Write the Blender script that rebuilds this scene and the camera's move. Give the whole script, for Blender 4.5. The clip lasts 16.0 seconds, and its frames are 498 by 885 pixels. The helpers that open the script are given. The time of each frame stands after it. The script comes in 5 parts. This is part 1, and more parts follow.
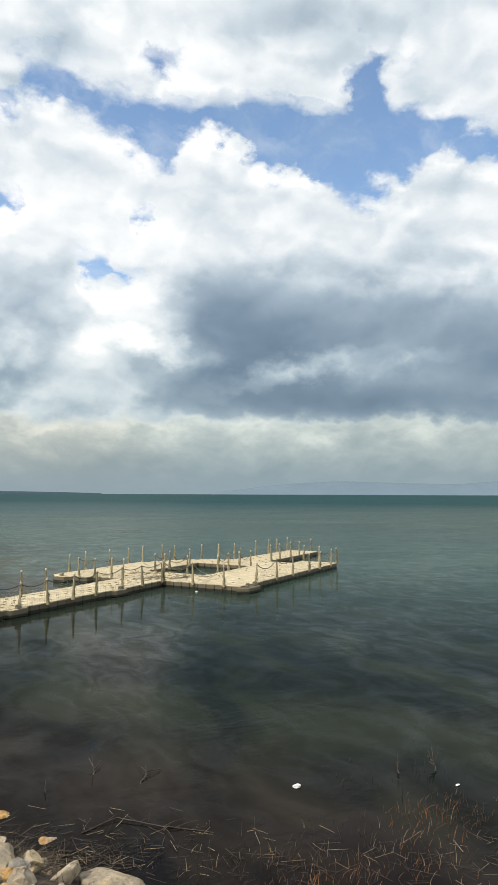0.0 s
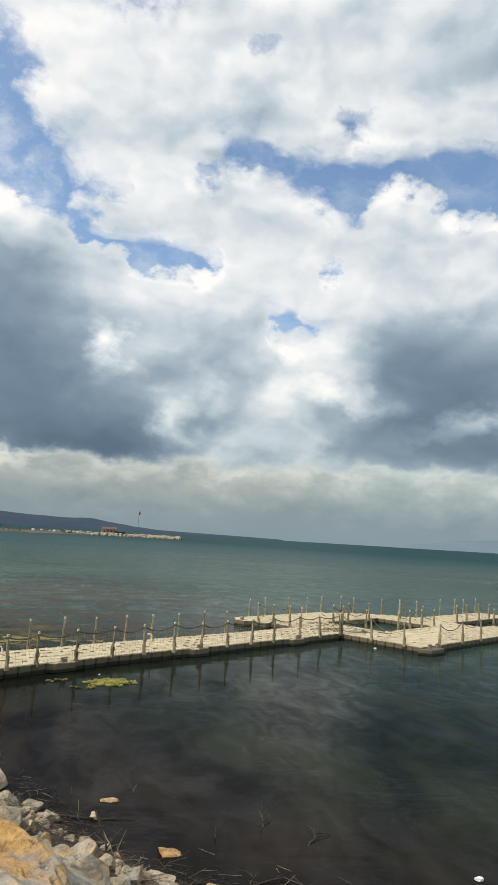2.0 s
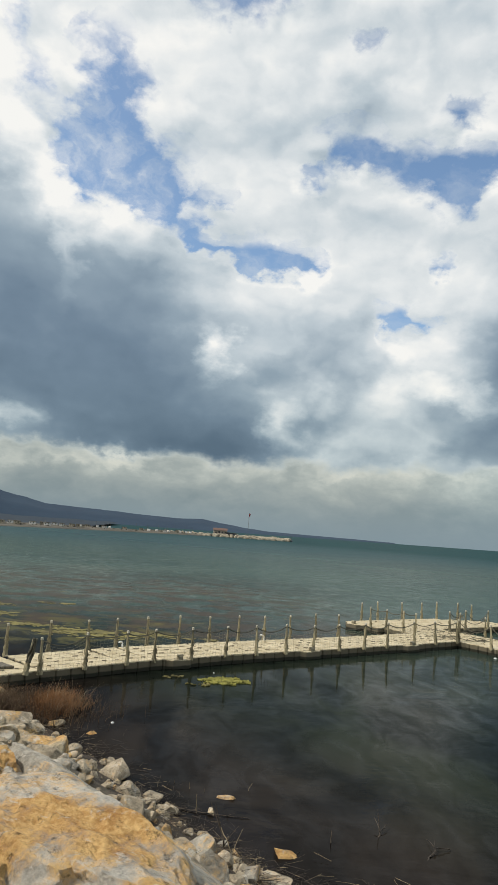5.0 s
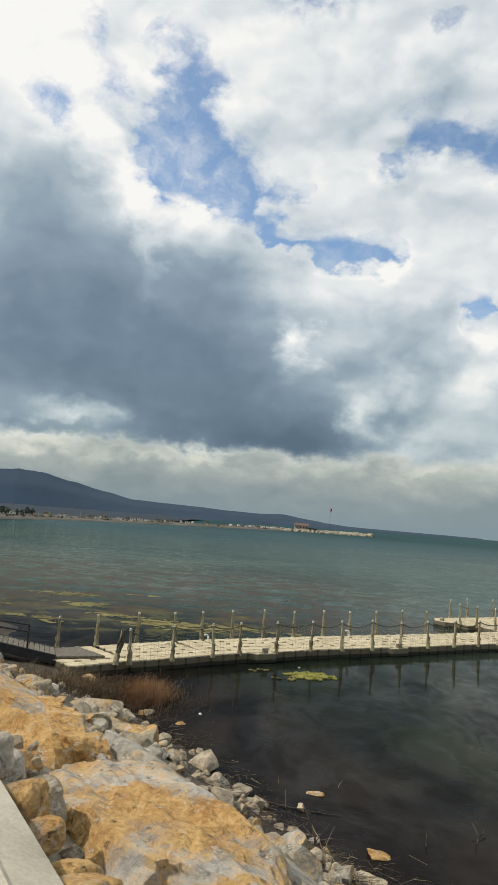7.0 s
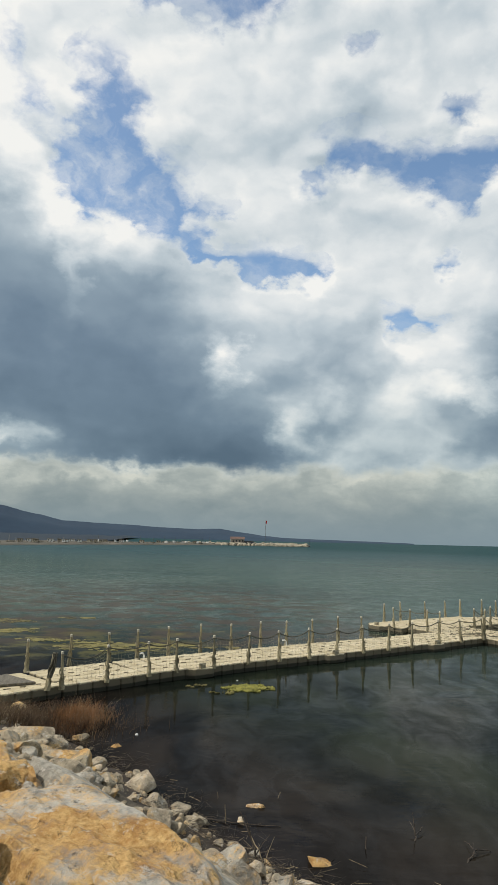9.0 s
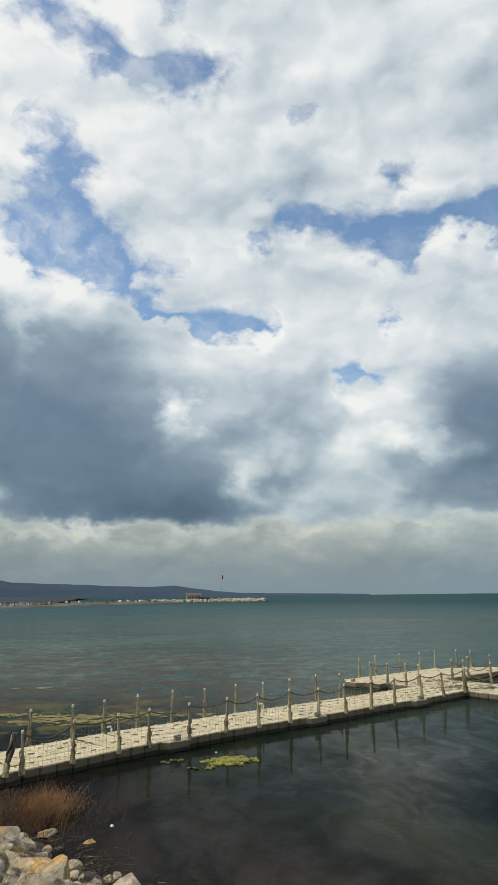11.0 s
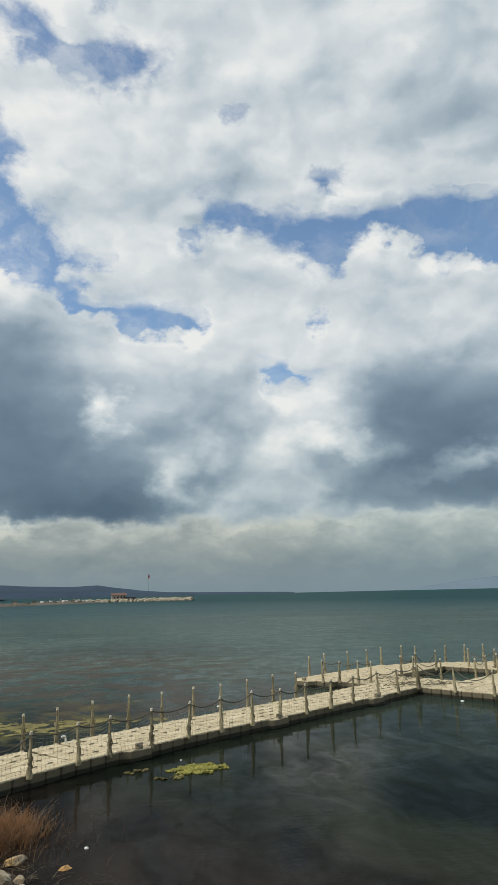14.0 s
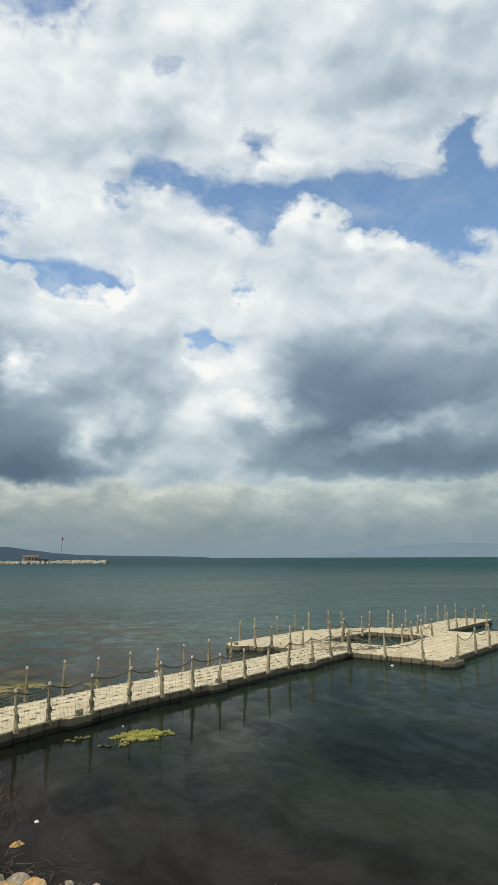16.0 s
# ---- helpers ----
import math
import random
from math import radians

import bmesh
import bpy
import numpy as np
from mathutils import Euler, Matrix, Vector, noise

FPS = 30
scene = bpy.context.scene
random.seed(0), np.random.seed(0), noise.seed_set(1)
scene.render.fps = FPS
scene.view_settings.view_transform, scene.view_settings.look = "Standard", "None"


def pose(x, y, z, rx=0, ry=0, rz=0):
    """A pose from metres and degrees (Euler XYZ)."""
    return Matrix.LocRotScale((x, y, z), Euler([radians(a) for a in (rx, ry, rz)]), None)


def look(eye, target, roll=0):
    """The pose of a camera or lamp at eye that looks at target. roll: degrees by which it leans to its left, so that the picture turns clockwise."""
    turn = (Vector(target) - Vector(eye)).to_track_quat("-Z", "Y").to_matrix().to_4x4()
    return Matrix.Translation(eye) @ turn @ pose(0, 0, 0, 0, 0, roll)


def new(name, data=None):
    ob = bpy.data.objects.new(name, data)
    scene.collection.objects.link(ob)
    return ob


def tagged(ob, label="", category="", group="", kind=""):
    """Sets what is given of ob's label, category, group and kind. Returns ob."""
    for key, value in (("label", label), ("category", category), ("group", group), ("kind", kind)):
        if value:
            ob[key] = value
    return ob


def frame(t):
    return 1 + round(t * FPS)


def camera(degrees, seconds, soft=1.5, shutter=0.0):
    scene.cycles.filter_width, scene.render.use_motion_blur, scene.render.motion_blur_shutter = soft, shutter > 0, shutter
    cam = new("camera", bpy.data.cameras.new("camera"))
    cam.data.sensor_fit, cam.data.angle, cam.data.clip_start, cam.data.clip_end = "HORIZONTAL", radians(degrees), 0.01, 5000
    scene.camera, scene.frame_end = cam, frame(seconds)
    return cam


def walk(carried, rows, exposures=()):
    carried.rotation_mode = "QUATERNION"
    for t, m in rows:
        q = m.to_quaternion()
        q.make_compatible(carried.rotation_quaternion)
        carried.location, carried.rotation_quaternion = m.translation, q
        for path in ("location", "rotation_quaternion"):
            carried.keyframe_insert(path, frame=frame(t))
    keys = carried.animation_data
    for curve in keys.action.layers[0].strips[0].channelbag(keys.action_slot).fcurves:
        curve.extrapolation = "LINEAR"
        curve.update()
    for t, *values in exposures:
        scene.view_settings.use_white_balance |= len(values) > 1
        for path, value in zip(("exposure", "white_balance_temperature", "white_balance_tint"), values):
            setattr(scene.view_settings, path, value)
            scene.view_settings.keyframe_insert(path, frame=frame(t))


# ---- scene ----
cam = camera(41.1, 16.0)
PATH = [
    (0, (-0.149, -1.057, 4.875), (0.766, 0.714, 5.029), 0.2),
    (0.5, (-0.035, -1.021, 4.871), (0.703, 0.834, 4.992), 1.8),
    (1, (-0.002, -0.994, 4.864), (0.598, 0.91, 4.997), 2.6),
    (1.5, (0.003, -0.998, 4.878), (0.515, 0.929, 5.034), 2.8),
    (2, (-0.072, -1.076, 4.9), (0.319, 0.864, 5.184), 3.4),
    (2.5, (-0.131, -1.12, 4.9), (0.039, 0.805, 5.417), 7.1),
    (3, (-0.153, -1.161, 4.931), (0.016, 0.781, 5.382), 4.8),
    (5.5, (-0.117, -1.026, 4.906), (-0.141, 0.957, 5.166), 3.6),
    (6, (-0.174, -0.975, 4.879), (-0.368, 0.999, 5.137), 4.4),
    (6.5, (-0.193, -0.972, 4.854), (-0.39, 1.005, 5.086), 4.4),
    (7, (-0.194, -0.892, 4.858), (-0.364, 1.086, 5.096), 4.1),
    (7.5, (-0.169, -0.899, 4.852), (-0.327, 1.08, 5.094), 3.8),
    (8, (-0.19, -0.89, 4.856), (-0.331, 1.09, 5.099), 3.0),
    (8.5, (-0.173, -0.847, 4.826), (-0.294, 1.137, 5.05), 2.5),
    (9, (-0.09, -0.828, 4.794), (-0.061, 1.151, 5.084), 1.4),
    (9.5, (-0.17, -0.689, 4.783), (0.021, 1.266, 5.16), 3.7),
    (12, (-1.145, 1.134, 4.808), (-1.004, 3.069, 5.291), -2.6),
    (12.5, (-1.323, 1.305, 4.782), (-1.178, 3.232, 5.296), -0.5),
    (13, (-1.536, 1.303, 4.786), (-1.183, 3.234, 5.173), -1.0),
    (13.5, (-1.775, 1.326, 4.805), (-1.454, 3.234, 5.313), -2.9),
    (14, (-1.955, 1.552, 4.809), (-1.571, 3.465, 5.251), -1.3),
    (14.5, (-2.204, 1.78, 4.821), (-1.733, 3.678, 5.241), 0.2),
    (15, (-2.395, 2.093, 4.826), (-1.939, 3.999, 5.222), -1.8),
    (15.5, (-2.61, 2.318, 4.806), (-2.061, 4.202, 5.193), -1.9),
    (16, (-2.85, 2.491, 4.817), (-2.23, 4.361, 5.157), -0.2),
]
walk(cam, [(t, look(eye, target, roll)) for t, eye, target, roll in PATH],
     exposures=[(0.0, 0.23, 6700, 12.5), (1.5, 0.14, 6700, 12.5), (2.5, -0.14, 6550, 11), (3.2, -0.23, 6500, 10), (5.5, -0.08, 6650, 11), (8.5, -0.08, 6650, 11), (9.5, -0.19, 6550, 10), (12.0, -0.13, 6500, 10), (12.5, -0.22, 6500, 10), (13.0, -0.22, 6500, 10), (13.5, -0.12, 6500, 10), (14.0, -0.24, 6500, 10), (14.5, -0.12, 6500, 10), (15.0, -0.20, 6500, 10), (16.0, -0.06, 6500, 10)])

# ---------------------------------------------------------------- light
SUN_AZ, SUN_EL = -98.0, 46.0          # degrees from +y to the right, and up
sun_dir = Vector((math.sin(radians(SUN_AZ)) * math.cos(radians(SUN_EL)),
                  math.cos(radians(SUN_AZ)) * math.cos(radians(SUN_EL)), math.sin(radians(SUN_EL))))
sun = new("sun", bpy.data.lights.new("sun", "SUN"))
sun.data.energy, sun.data.angle, sun.data.color = 3.2, radians(0.6), (1.0, 0.94, 0.84)
sun.matrix_world = look(sun_dir * 50, (0, 0, 0))

world = bpy.data.worlds.new("sky")
scene.world = world
world.use_nodes = True


class Net:
    """Short hand for building node trees."""

    def __init__(self, tree):
        self.t = tree
        self.t.nodes.clear()

    def n(self, kind, **values):
        node = self.t.nodes.new(kind)
        for key, value in values.items():
            setattr(node, key, value)
        return node

    def plug(self, value, socket):
        if isinstance(value, bpy.types.NodeSocket):
            self.t.links.new(value, socket)
        elif value is not None:
            socket.default_value = value

    def math(self, op, a, b=None, c=None, clamp=False):
        node = self.n("ShaderNodeMath", operation=op, use_clamp=clamp)
        for k, v in enumerate((a, b, c)):
            self.plug(v, node.inputs[k])
        return node.outputs[0]

    def vec(self, op, a, b=None):
        node = self.n("ShaderNodeVectorMath", operation=op)
        self.plug(a, node.inputs[0])
        self.plug(b, node.inputs[1])
        return node.outputs[0]

    def noise(self, vector, scale, detail=4.0, rough=0.5, distort=0.0, out=0):
        node = self.n("ShaderNodeTexNoise")
        self.plug(vector, node.inputs["Vector"])
        for key, v in (("Scale", scale), ("Detail", detail), ("Roughness", rough), ("Distortion", distort)):
            node.inputs[key].default_value = v
        return node.outputs[out]

    def ramp(self, fac, stops, mode="LINEAR"):
        node = self.n("ShaderNodeValToRGB")
        node.color_ramp.interpolation = mode
        el = node.color_ramp.elements
        while len(el) < len(stops):
            el.new(0.5)
        for e, (p, c) in zip(el, stops):
            e.position = p
            e.color = (*c, 1) if isinstance(c, tuple) else (c, c, c, 1)
        self.plug(fac, node.inputs[0])
        return node.outputs[0]

    def mix(self, fac, a, b, blend="MIX"):
        node = self.n("ShaderNodeMix", data_type="RGBA", blend_type=blend)
        self.plug(fac, node.inputs[0])
        self.plug((*a, 1) if isinstance(a, tuple) else a, node.inputs[6])
        self.plug((*b, 1) if isinstance(b, tuple) else b, node.inputs[7])
        return node.outputs[2]

    def smooth(self, v, lo, hi, a=0.0, b=1.0):
        node = self.n("ShaderNodeMapRange", interpolation_type="SMOOTHSTEP")
        for k, x in enumerate((v, lo, hi, a, b)):
            self.plug(x, node.inputs[k])
        return node.outputs[0]

    def blobs(self, vector, rows):
        """Soft ovals (azimuth, elevation, half width, half height, tilt, weight), added up."""
        total = None
        for az, el, ra, re, tilt, weight in rows:
            m = self.n("ShaderNodeMapping", vector_type="TEXTURE")
            self.plug(vector, m.inputs[0])
            m.inputs["Location"].default_value = (az, el, 0)
            m.inputs["Rotation"].default_value = (0, 0, radians(tilt))
            m.inputs["Scale"].default_value = (ra * 1.6, re * 1.6, 1)
            g = self.n("ShaderNodeTexGradient", gradient_type="SPHERICAL")
            self.plug(m.outputs[0], g.inputs[0])
            total = self.math("MULTIPLY_ADD", g.outputs["Fac"], weight, total if total else 0.0)
        return total


# blue gaps between the clouds: azimuth, elevation, half width, half height, tilt, weight
GAPS_MID = [
    (10.0, 32.1, 3.3, 1.2, -7, 1.0), (5.8, 30.0, 2.1, 0.6, 3, 0.8), (16.5, 30.0, 4.5, 1.7, -14, 1.1), (19.1, 27.6, 1.9, 1.5, -2, 0.95),
    (22.3, 30.4, 4.7, 1.1, 2, 1.0), (28.3, 30.5, 4.5, 1.5, -7, 1.1), (29.4, 27.6, 2.3, 1.2, -16, 0.9), (32.9, 28.9, 4.3, 1.9, -9, 1.15),
    (18.8, 33.8, 2.4, 0.9, 1, 0.95), (18.0, 22.8, 0.7, 0.8, 0, 0.8), (14.5, 18.7, 1.2, 1.5, 4, 1.15), (16.4, 18.4, 1.1, 0.7, 3, 0.85),
    (24.3, 27.3, 3.1, 1.3, -5, -0.9), (9.9, 38.5, 1.2, 1.2, 0, 0.4)]
GAPS_RIGHT = [
    (37.8, 31.8, 1.5, 2.4, -5, 1.1), (35.7, 28.6, 2.7, 2.5, -4, 0.9), (37.2, 24.8, 2.7, 1.0, -4, 1.0), (33.4, 26.8, 3.0, 1.3, -3, 0.8),
    (41.1, 28.4, 2.9, 1.8, -6, 1.1), (45.6, 28.3, 3.2, 1.4, -8, 1.1), (47.6, 26.6, 2.2, 1.1, -9, 1.0), (43.2, 24.7, 2.8, 1.0, -7, -0.8),
    (37.0, 29.1, 0.9, 1.3, -4, -0.8), (31.2, 25.9, 1.3, 0.7, -2, -0.6)]
GAPS_LEFT = [
    (-9.6, 42.9, 4.6, 1.6, -24, 1.0), (-0.6, 42.2, 4.6, 1.7, 4, 1.2), (-15.9, 44.7, 3.3, 1.1, 14, 0.7), (-2.0, 46.8, 1.6, 1.2, 7, 0.6),
    (-5.9, 42.4, 2.5, 0.9, 10, 0.7), (-12.6, 34.2, 2.8, 3.6, 10, 1.25), (-15.0, 29.4, 2.6, 2.2, -23, 1.1), (-10.2, 29.2, 4.8, 2.4, -1, 1.25),
    (-6.3, 25.9, 2.9, 1.3, -22, 1.0), (-2.0, 24.0, 2.6, 0.9, -19, 0.95), (2.9, 23.0, 2.7, 1.1, 2, 1.0), (6.6, 22.6, 1.4, 0.8, 6, 0.9),
    (-2.4, 27.6, 1.8, 0.6, 9, 0.75), (-22.0, 38.0, 1.5, 2.3, 19, 0.7), (-19.6, 33.4, 1.8, 2.0, 17, 0.6), (-24.6, 31.4, 1.6, 1.8, 0, 0.7)]
GAPS_MORE = [
    (-9.6, 27.5, 3.3, 2.2, 0, 0.50), (-5.7, 27.2, 2.5, 1.2, 0, 0.55), (-13.8, 28.8, 3.1, 2.4, 0, 0.40), (3.0, 22.9, 2.6, 0.8, 0, 0.70), (-1.9, 24.3, 1.6, 0.6, 0, 0.50),
    (-24.2, 30.5, 1.8, 1.7, 0, 0.25), (13.9, 18.6, 0.7, 1.0, 0, 0.60), (39.2, 30.4, 2.8, 3.4, 0, 0.50), (38.8, 33.8, 1.3, 2.0, 0, 0.60), (1.7, 23.9, 2.9, 1.2, 0, 0.60),
    (5.9, 23.3, 2.1, 0.7, 0, 0.60), (15.3, 19.0, 1.9, 0.7, 0, 0.60), (28.8, 29.2, 2.8, 1.5, 0, 0.40), (37.2, 31.2, 1.3, 2.2, 0, 0.50), (35.2, 26.6, 3.3, 1.1, 0, 0.40),
    (40.1, 26.2, 3.3, 1.5, 0, 0.40)]
# shaded undersides
DARK = [
    (-15.0, 14.0, 11.0, 8.0, 0, 0.95), (-25.0, 18.0, 9.0, 8.0, 0, 0.7), (-7.4, 10.6, 7.0, 4.0, -5, 0.8), (-8.8, 16.6, 4.0, 4.2, 0, 0.5),
    (-23.5, 25.6, 4.0, 3.6, 0, 0.4), (0.8, 8.6, 7.0, 1.6, 0, 0.5), (1.0, 11.0, 5.0, 3.0, 0, 0.2), (4.6, 17.2, 4.0, 2.4, 0, 0.22),
    (9.5, 14.2, 3.4, 3.4, 0, 0.3), (-3.5, 7.4, 8.0, 1.6, 0, 0.5)]
DARK_RIGHT = [
    (30.5, 14.4, 8.0, 3.6, 0, 0.7), (25.0, 15.6, 5.0, 3.6, 0, 0.4), (40.0, 13.2, 8.0, 3.6, 0, 0.7), (26.0, 9.6, 7.0, 2.2, 0, 0.7),
    (37.0, 7.6, 9.0, 1.6, 0, 0.75), (48.0, 10.6, 6.0, 4.6, 0, 0.7), (25.0, 11.0, 5.0, 4.0, 0, 0.3), (12.0, 36.5, 2.0, 3.0, 0, 0.12),
    (32.0, 36.5, 6.0, 2.4, 0, 0.16)]
# sunlit edges and tops
BRIGHT = [
    (-19.4, 28.6, 4.4, 1.8, -42, 0.55), (-12.4, 25.2, 3.6, 1.8, -20, 0.5), (-14.8, 22.4, 0.9, 2.8, 0, 0.4), (-1.5, 15.4, 1.5, 1.9, 0, 0.8),
    (-19.6, 8.2, 3.0, 0.8, 0, 0.5), (-24.4, 5.8, 4.4, 0.8, -8, 0.5), (-9.6, 5.9, 6.4, 0.5, 0, 0.42), (4.6, 9.4, 1.6, 1.6, 0, 0.5),
    (15.2, 14.4, 3.2, 1.8, 30, 0.16), (19.0, 12.2, 4.4, 0.9, -12, 0.45), (31.5, 10.6, 6.0, 0.8, 12, 0.45), (41.0, 11.0, 3.0, 0.8, 10, 0.3)]
BRIGHT_MORE = [
    (24.0, 27.0, 3.6, 2.0, 0, 0.3), (-1.0, 16.2, 1.2, 1.6, 0, 0.2), (13.0, 6.0, 8.0, 0.7, 0, 0.2), (17.6, 17.6, 2.6, 2.0, 40, 0.22),
    (7.8, 12.0, 0.9, 2.4, 20, 0.25), (-28.0, 34.0, 6.0, 5.0, 0, 0.3)]

HEADS = [
    (-19.9, 8.1, 3.0, 0.8, 0, 0.4), (3.8, 9.3, 1.1, 1.3, 0, 0.3), (5.6, 7.8, 1.5, 0.9, 0, 0.5), (-14.6, 26.8, 2.2, 0.6, 35, 0.5), (12.6, 12.0, 2.0, 1.3, 0, 0.35),
    (19.3, 14.4, 2.3, 2.9, 0, 0.35), (21.8, 11.9, 2.5, 1.2, 0, 0.3), (30.5, 10.3, 2.0, 0.7, 0, 0.45), (35.6, 11.1, 2.5, 0.7, 0, 0.35), (15.3, 15.8, 1.0, 0.7, 0, 0.4), (-1.2, 15.4, 1.2, 1.2, 0, 0.2)]
HEADS_LOW = [
    (-22.6, 5.5, 2.7, 0.7, 0, 0.8), (-14.4, 5.0, 2.9, 0.5, 0, 0.6), (-9.1, 5.6, 2.5, 0.5, 0, 0.6), (11.0, 5.7, 2.5, 0.5, 0, 0.5), (18.8, 6.3, 3.4, 0.6, 0, 0.5), (4.8, 6.4, 3.0, 0.8, 0, 0.5)]
SHADE_MORE = [
    (26.3, 16.6, 4.6, 2.0, 0, 0.3), (27.2, 12.0, 4.0, 2.0, 0, 0.3), (32.7, 8.0, 6.4, 1.7, 0, 0.4), (0.3, 7.0, 3.9, 1.1, 0, 0.4), (9.8, 14.2, 2.5, 2.0, 0, 0.15),
    (-3.8, 7.5, 6.4, 1.2, 0, 0.3), (3.6, 13.7, 2.5, 2.0, 0, 0.25), (-23.8, 6.6, 3.4, 0.5, 0, 0.35)]


def make_sky():
    s = Net(world.node_tree)
    ray = s.n("ShaderNodeTexCoord").outputs["Generated"]
    ray = s.vec("NORMALIZE", ray)
    sep = s.n("ShaderNodeSeparateXYZ")
    s.plug(ray, sep.inputs[0])
    x, y, z = sep.outputs
    az = s.math("MULTIPLY", s.math("ARCTAN2", x, y), 57.2958)
    el = s.math("MULTIPLY", s.math("ARCSINE", z), 57.2958)
    flat = s.n("ShaderNodeCombineXYZ")
    s.plug(az, flat.inputs[0]), s.plug(el, flat.inputs[1])
    flat = flat.outputs[0]
    lay = s.vec("MULTIPLY", ray, (7.5, 7.5, 11.0))
    # ragged edges
    half = (0.5, 0.5, 0.5)
    wob = s.vec("SUBTRACT", s.noise(lay, 1.0, 6, 0.55, out=1), half)
    curl = s.vec("SUBTRACT", s.noise(lay, 2.8, 6, 0.56, out=1), half)
    bent = s.vec("ADD", flat, s.vec("ADD", s.vec("MULTIPLY", wob, (2.6, 2.0, 0)), s.vec("MULTIPLY", curl, (6.5, 5.0, 0))))
    softly = s.vec("ADD", flat, s.vec("ADD", s.vec("MULTIPLY", wob, (5.0, 2.6, 0)), s.vec("MULTIPLY", curl, (2.4, 1.5, 0))))

    def gaps(p):
        return s.math("ADD", s.math("ADD", s.blobs(p, GAPS_MID), s.math("ADD", s.blobs(p, GAPS_LEFT), s.blobs(p, GAPS_MORE))), s.blobs(p, GAPS_RIGHT))

    gap = gaps(bent)
    # how open the sky is a little higher up: large under a gap's upper part and on the heads that rise into it
    above = gaps(s.vec("ADD", softly, (0.1, 1.0, 0)))
    dark = s.math("ADD", s.math("ADD", s.blobs(softly, DARK), s.blobs(softly, DARK_RIGHT)), s.blobs(softly, SHADE_MORE))
    bright = s.math("ADD", s.math("ADD", s.blobs(bent, BRIGHT), s.blobs(bent, BRIGHT_MORE)), s.blobs(softly, HEADS))
    # the shaded decks end below in a level, slightly frayed line
    wob_up = s.n("ShaderNodeSeparateXYZ")
    s.plug(s.vec("ADD", s.vec("MULTIPLY", wob, (0, 3.0, 0)), s.vec("MULTIPLY", curl, (0, 2.6, 0))), wob_up.inputs[0])
    level = s.math("ADD", el, wob_up.outputs[1])
    deck = s.smooth(level, 5.8, 6.35)
    dark = s.math("MULTIPLY", dark, deck)

    def billow(p):
        """Heaped lumps: soft noise with rounded cells on it."""
        p = s.vec("ADD", p, s.vec("MULTIPLY", wob, (1.2, 1.2, 0.8)))
        v = s.n("ShaderNodeTexVoronoi", feature="SMOOTH_F1")
        s.plug(p, v.inputs["Vector"])
        for key, val in (("Scale", 1.0), ("Detail", 2.0), ("Roughness", 0.5), ("Smoothness", 0.8)):
            v.inputs[key].default_value = val
        return s.math("MULTIPLY_ADD", v.outputs["Distance"], -0.62, s.noise(p, 0.6, 6, 0.5))

    lump = billow(lay)
    relief = s.math("SUBTRACT", lump, billow(s.vec("ADD", lay, (-0.16, -0.05, 0.22))))
    fine = s.noise(s.vec("ADD", lay, s.vec("MULTIPLY", curl, (0.5, 0.5, 0.5))), 2.4, 7, 0.56)
    cover = s.math("ADD", s.math("MULTIPLY_ADD", lump, 0.5, 0.66), s.math("MULTIPLY_ADD", fine, 2.3, -1.15))
    thick = s.math("MULTIPLY_ADD", gap, -1.55, cover)
    alpha = s.math("MAXIMUM", s.smooth(thick, -0.95, 0.52, 0.0, 1.0), s.smooth(gap, 0.02, 0.22, 1.0, 0.0))
    # frayed undersides of the clouds over the gaps, and thin veils in them, thickest towards the sun
    wisp = s.noise(s.vec("ADD", s.vec("MULTIPLY", lay, (1.0, 1.0, 0.8)), s.vec("MULTIPLY", wob, (1.5, 1.5, 1.5))), 1.3, 6, 0.6)
    fray = s.math("MULTIPLY", s.smooth(above, 0.42, 0.0), s.smooth(wisp, 0.25, 0.6, 0.35, 0.95))
    veil = s.math("MULTIPLY", s.smooth(wisp, 0.42, 0.76, 0.05, 0.72), s.smooth(az, 16.0, -14.0, 0.40, 1.0))
    alpha = s.math("MAXIMUM", alpha, s.math("MAXIMUM", fray, veil))
    heads = s.math("MULTIPLY", s.smooth(above, 0.05, 0.5), s.smooth(gap, 0.25, 0.0))
    # the shaded parts are smoother than the sunlit heaps
    calm = s.math("MULTIPLY", s.smooth(dark, 0.1, 0.8, 1.0, 0.4), s.math("MULTIPLY_ADD", heads, 0.55, 0.74))
    tone = s.math("MULTIPLY_ADD", s.math("MULTIPLY", relief, calm), 0.78, 0.82)
    tone = s.math("MULTIPLY_ADD", s.math("MULTIPLY", s.math("SUBTRACT", fine, 0.5), calm), 0.13, tone)
    tone = s.math("MULTIPLY_ADD", heads, 0.05, tone)
    # broad soft folds of light and shade
    tone = s.math("MULTIPLY_ADD", s.math("SUBTRACT", s.noise(s.vec("ADD", lay, (3.0, 1.0, 7.0)), 0.9, 3, 0.5), 0.5), 0.35, tone)
    tone = s.math("MULTIPLY_ADD", s.math("DIVIDE", dark, s.math("MULTIPLY_ADD", dark, 0.75, 1.0)), -0.88, tone)
    tone = s.math("MULTIPLY_ADD", bright, 0.5, tone)
    tone = s.math("MULTIPLY_ADD", s.smooth(el, 3.0, 24.0, 1.0, 0.0), -0.20, tone)
    tone = s.math("MULTIPLY_ADD", s.smooth(gap, 0.02, 0.3), 0.03, tone)
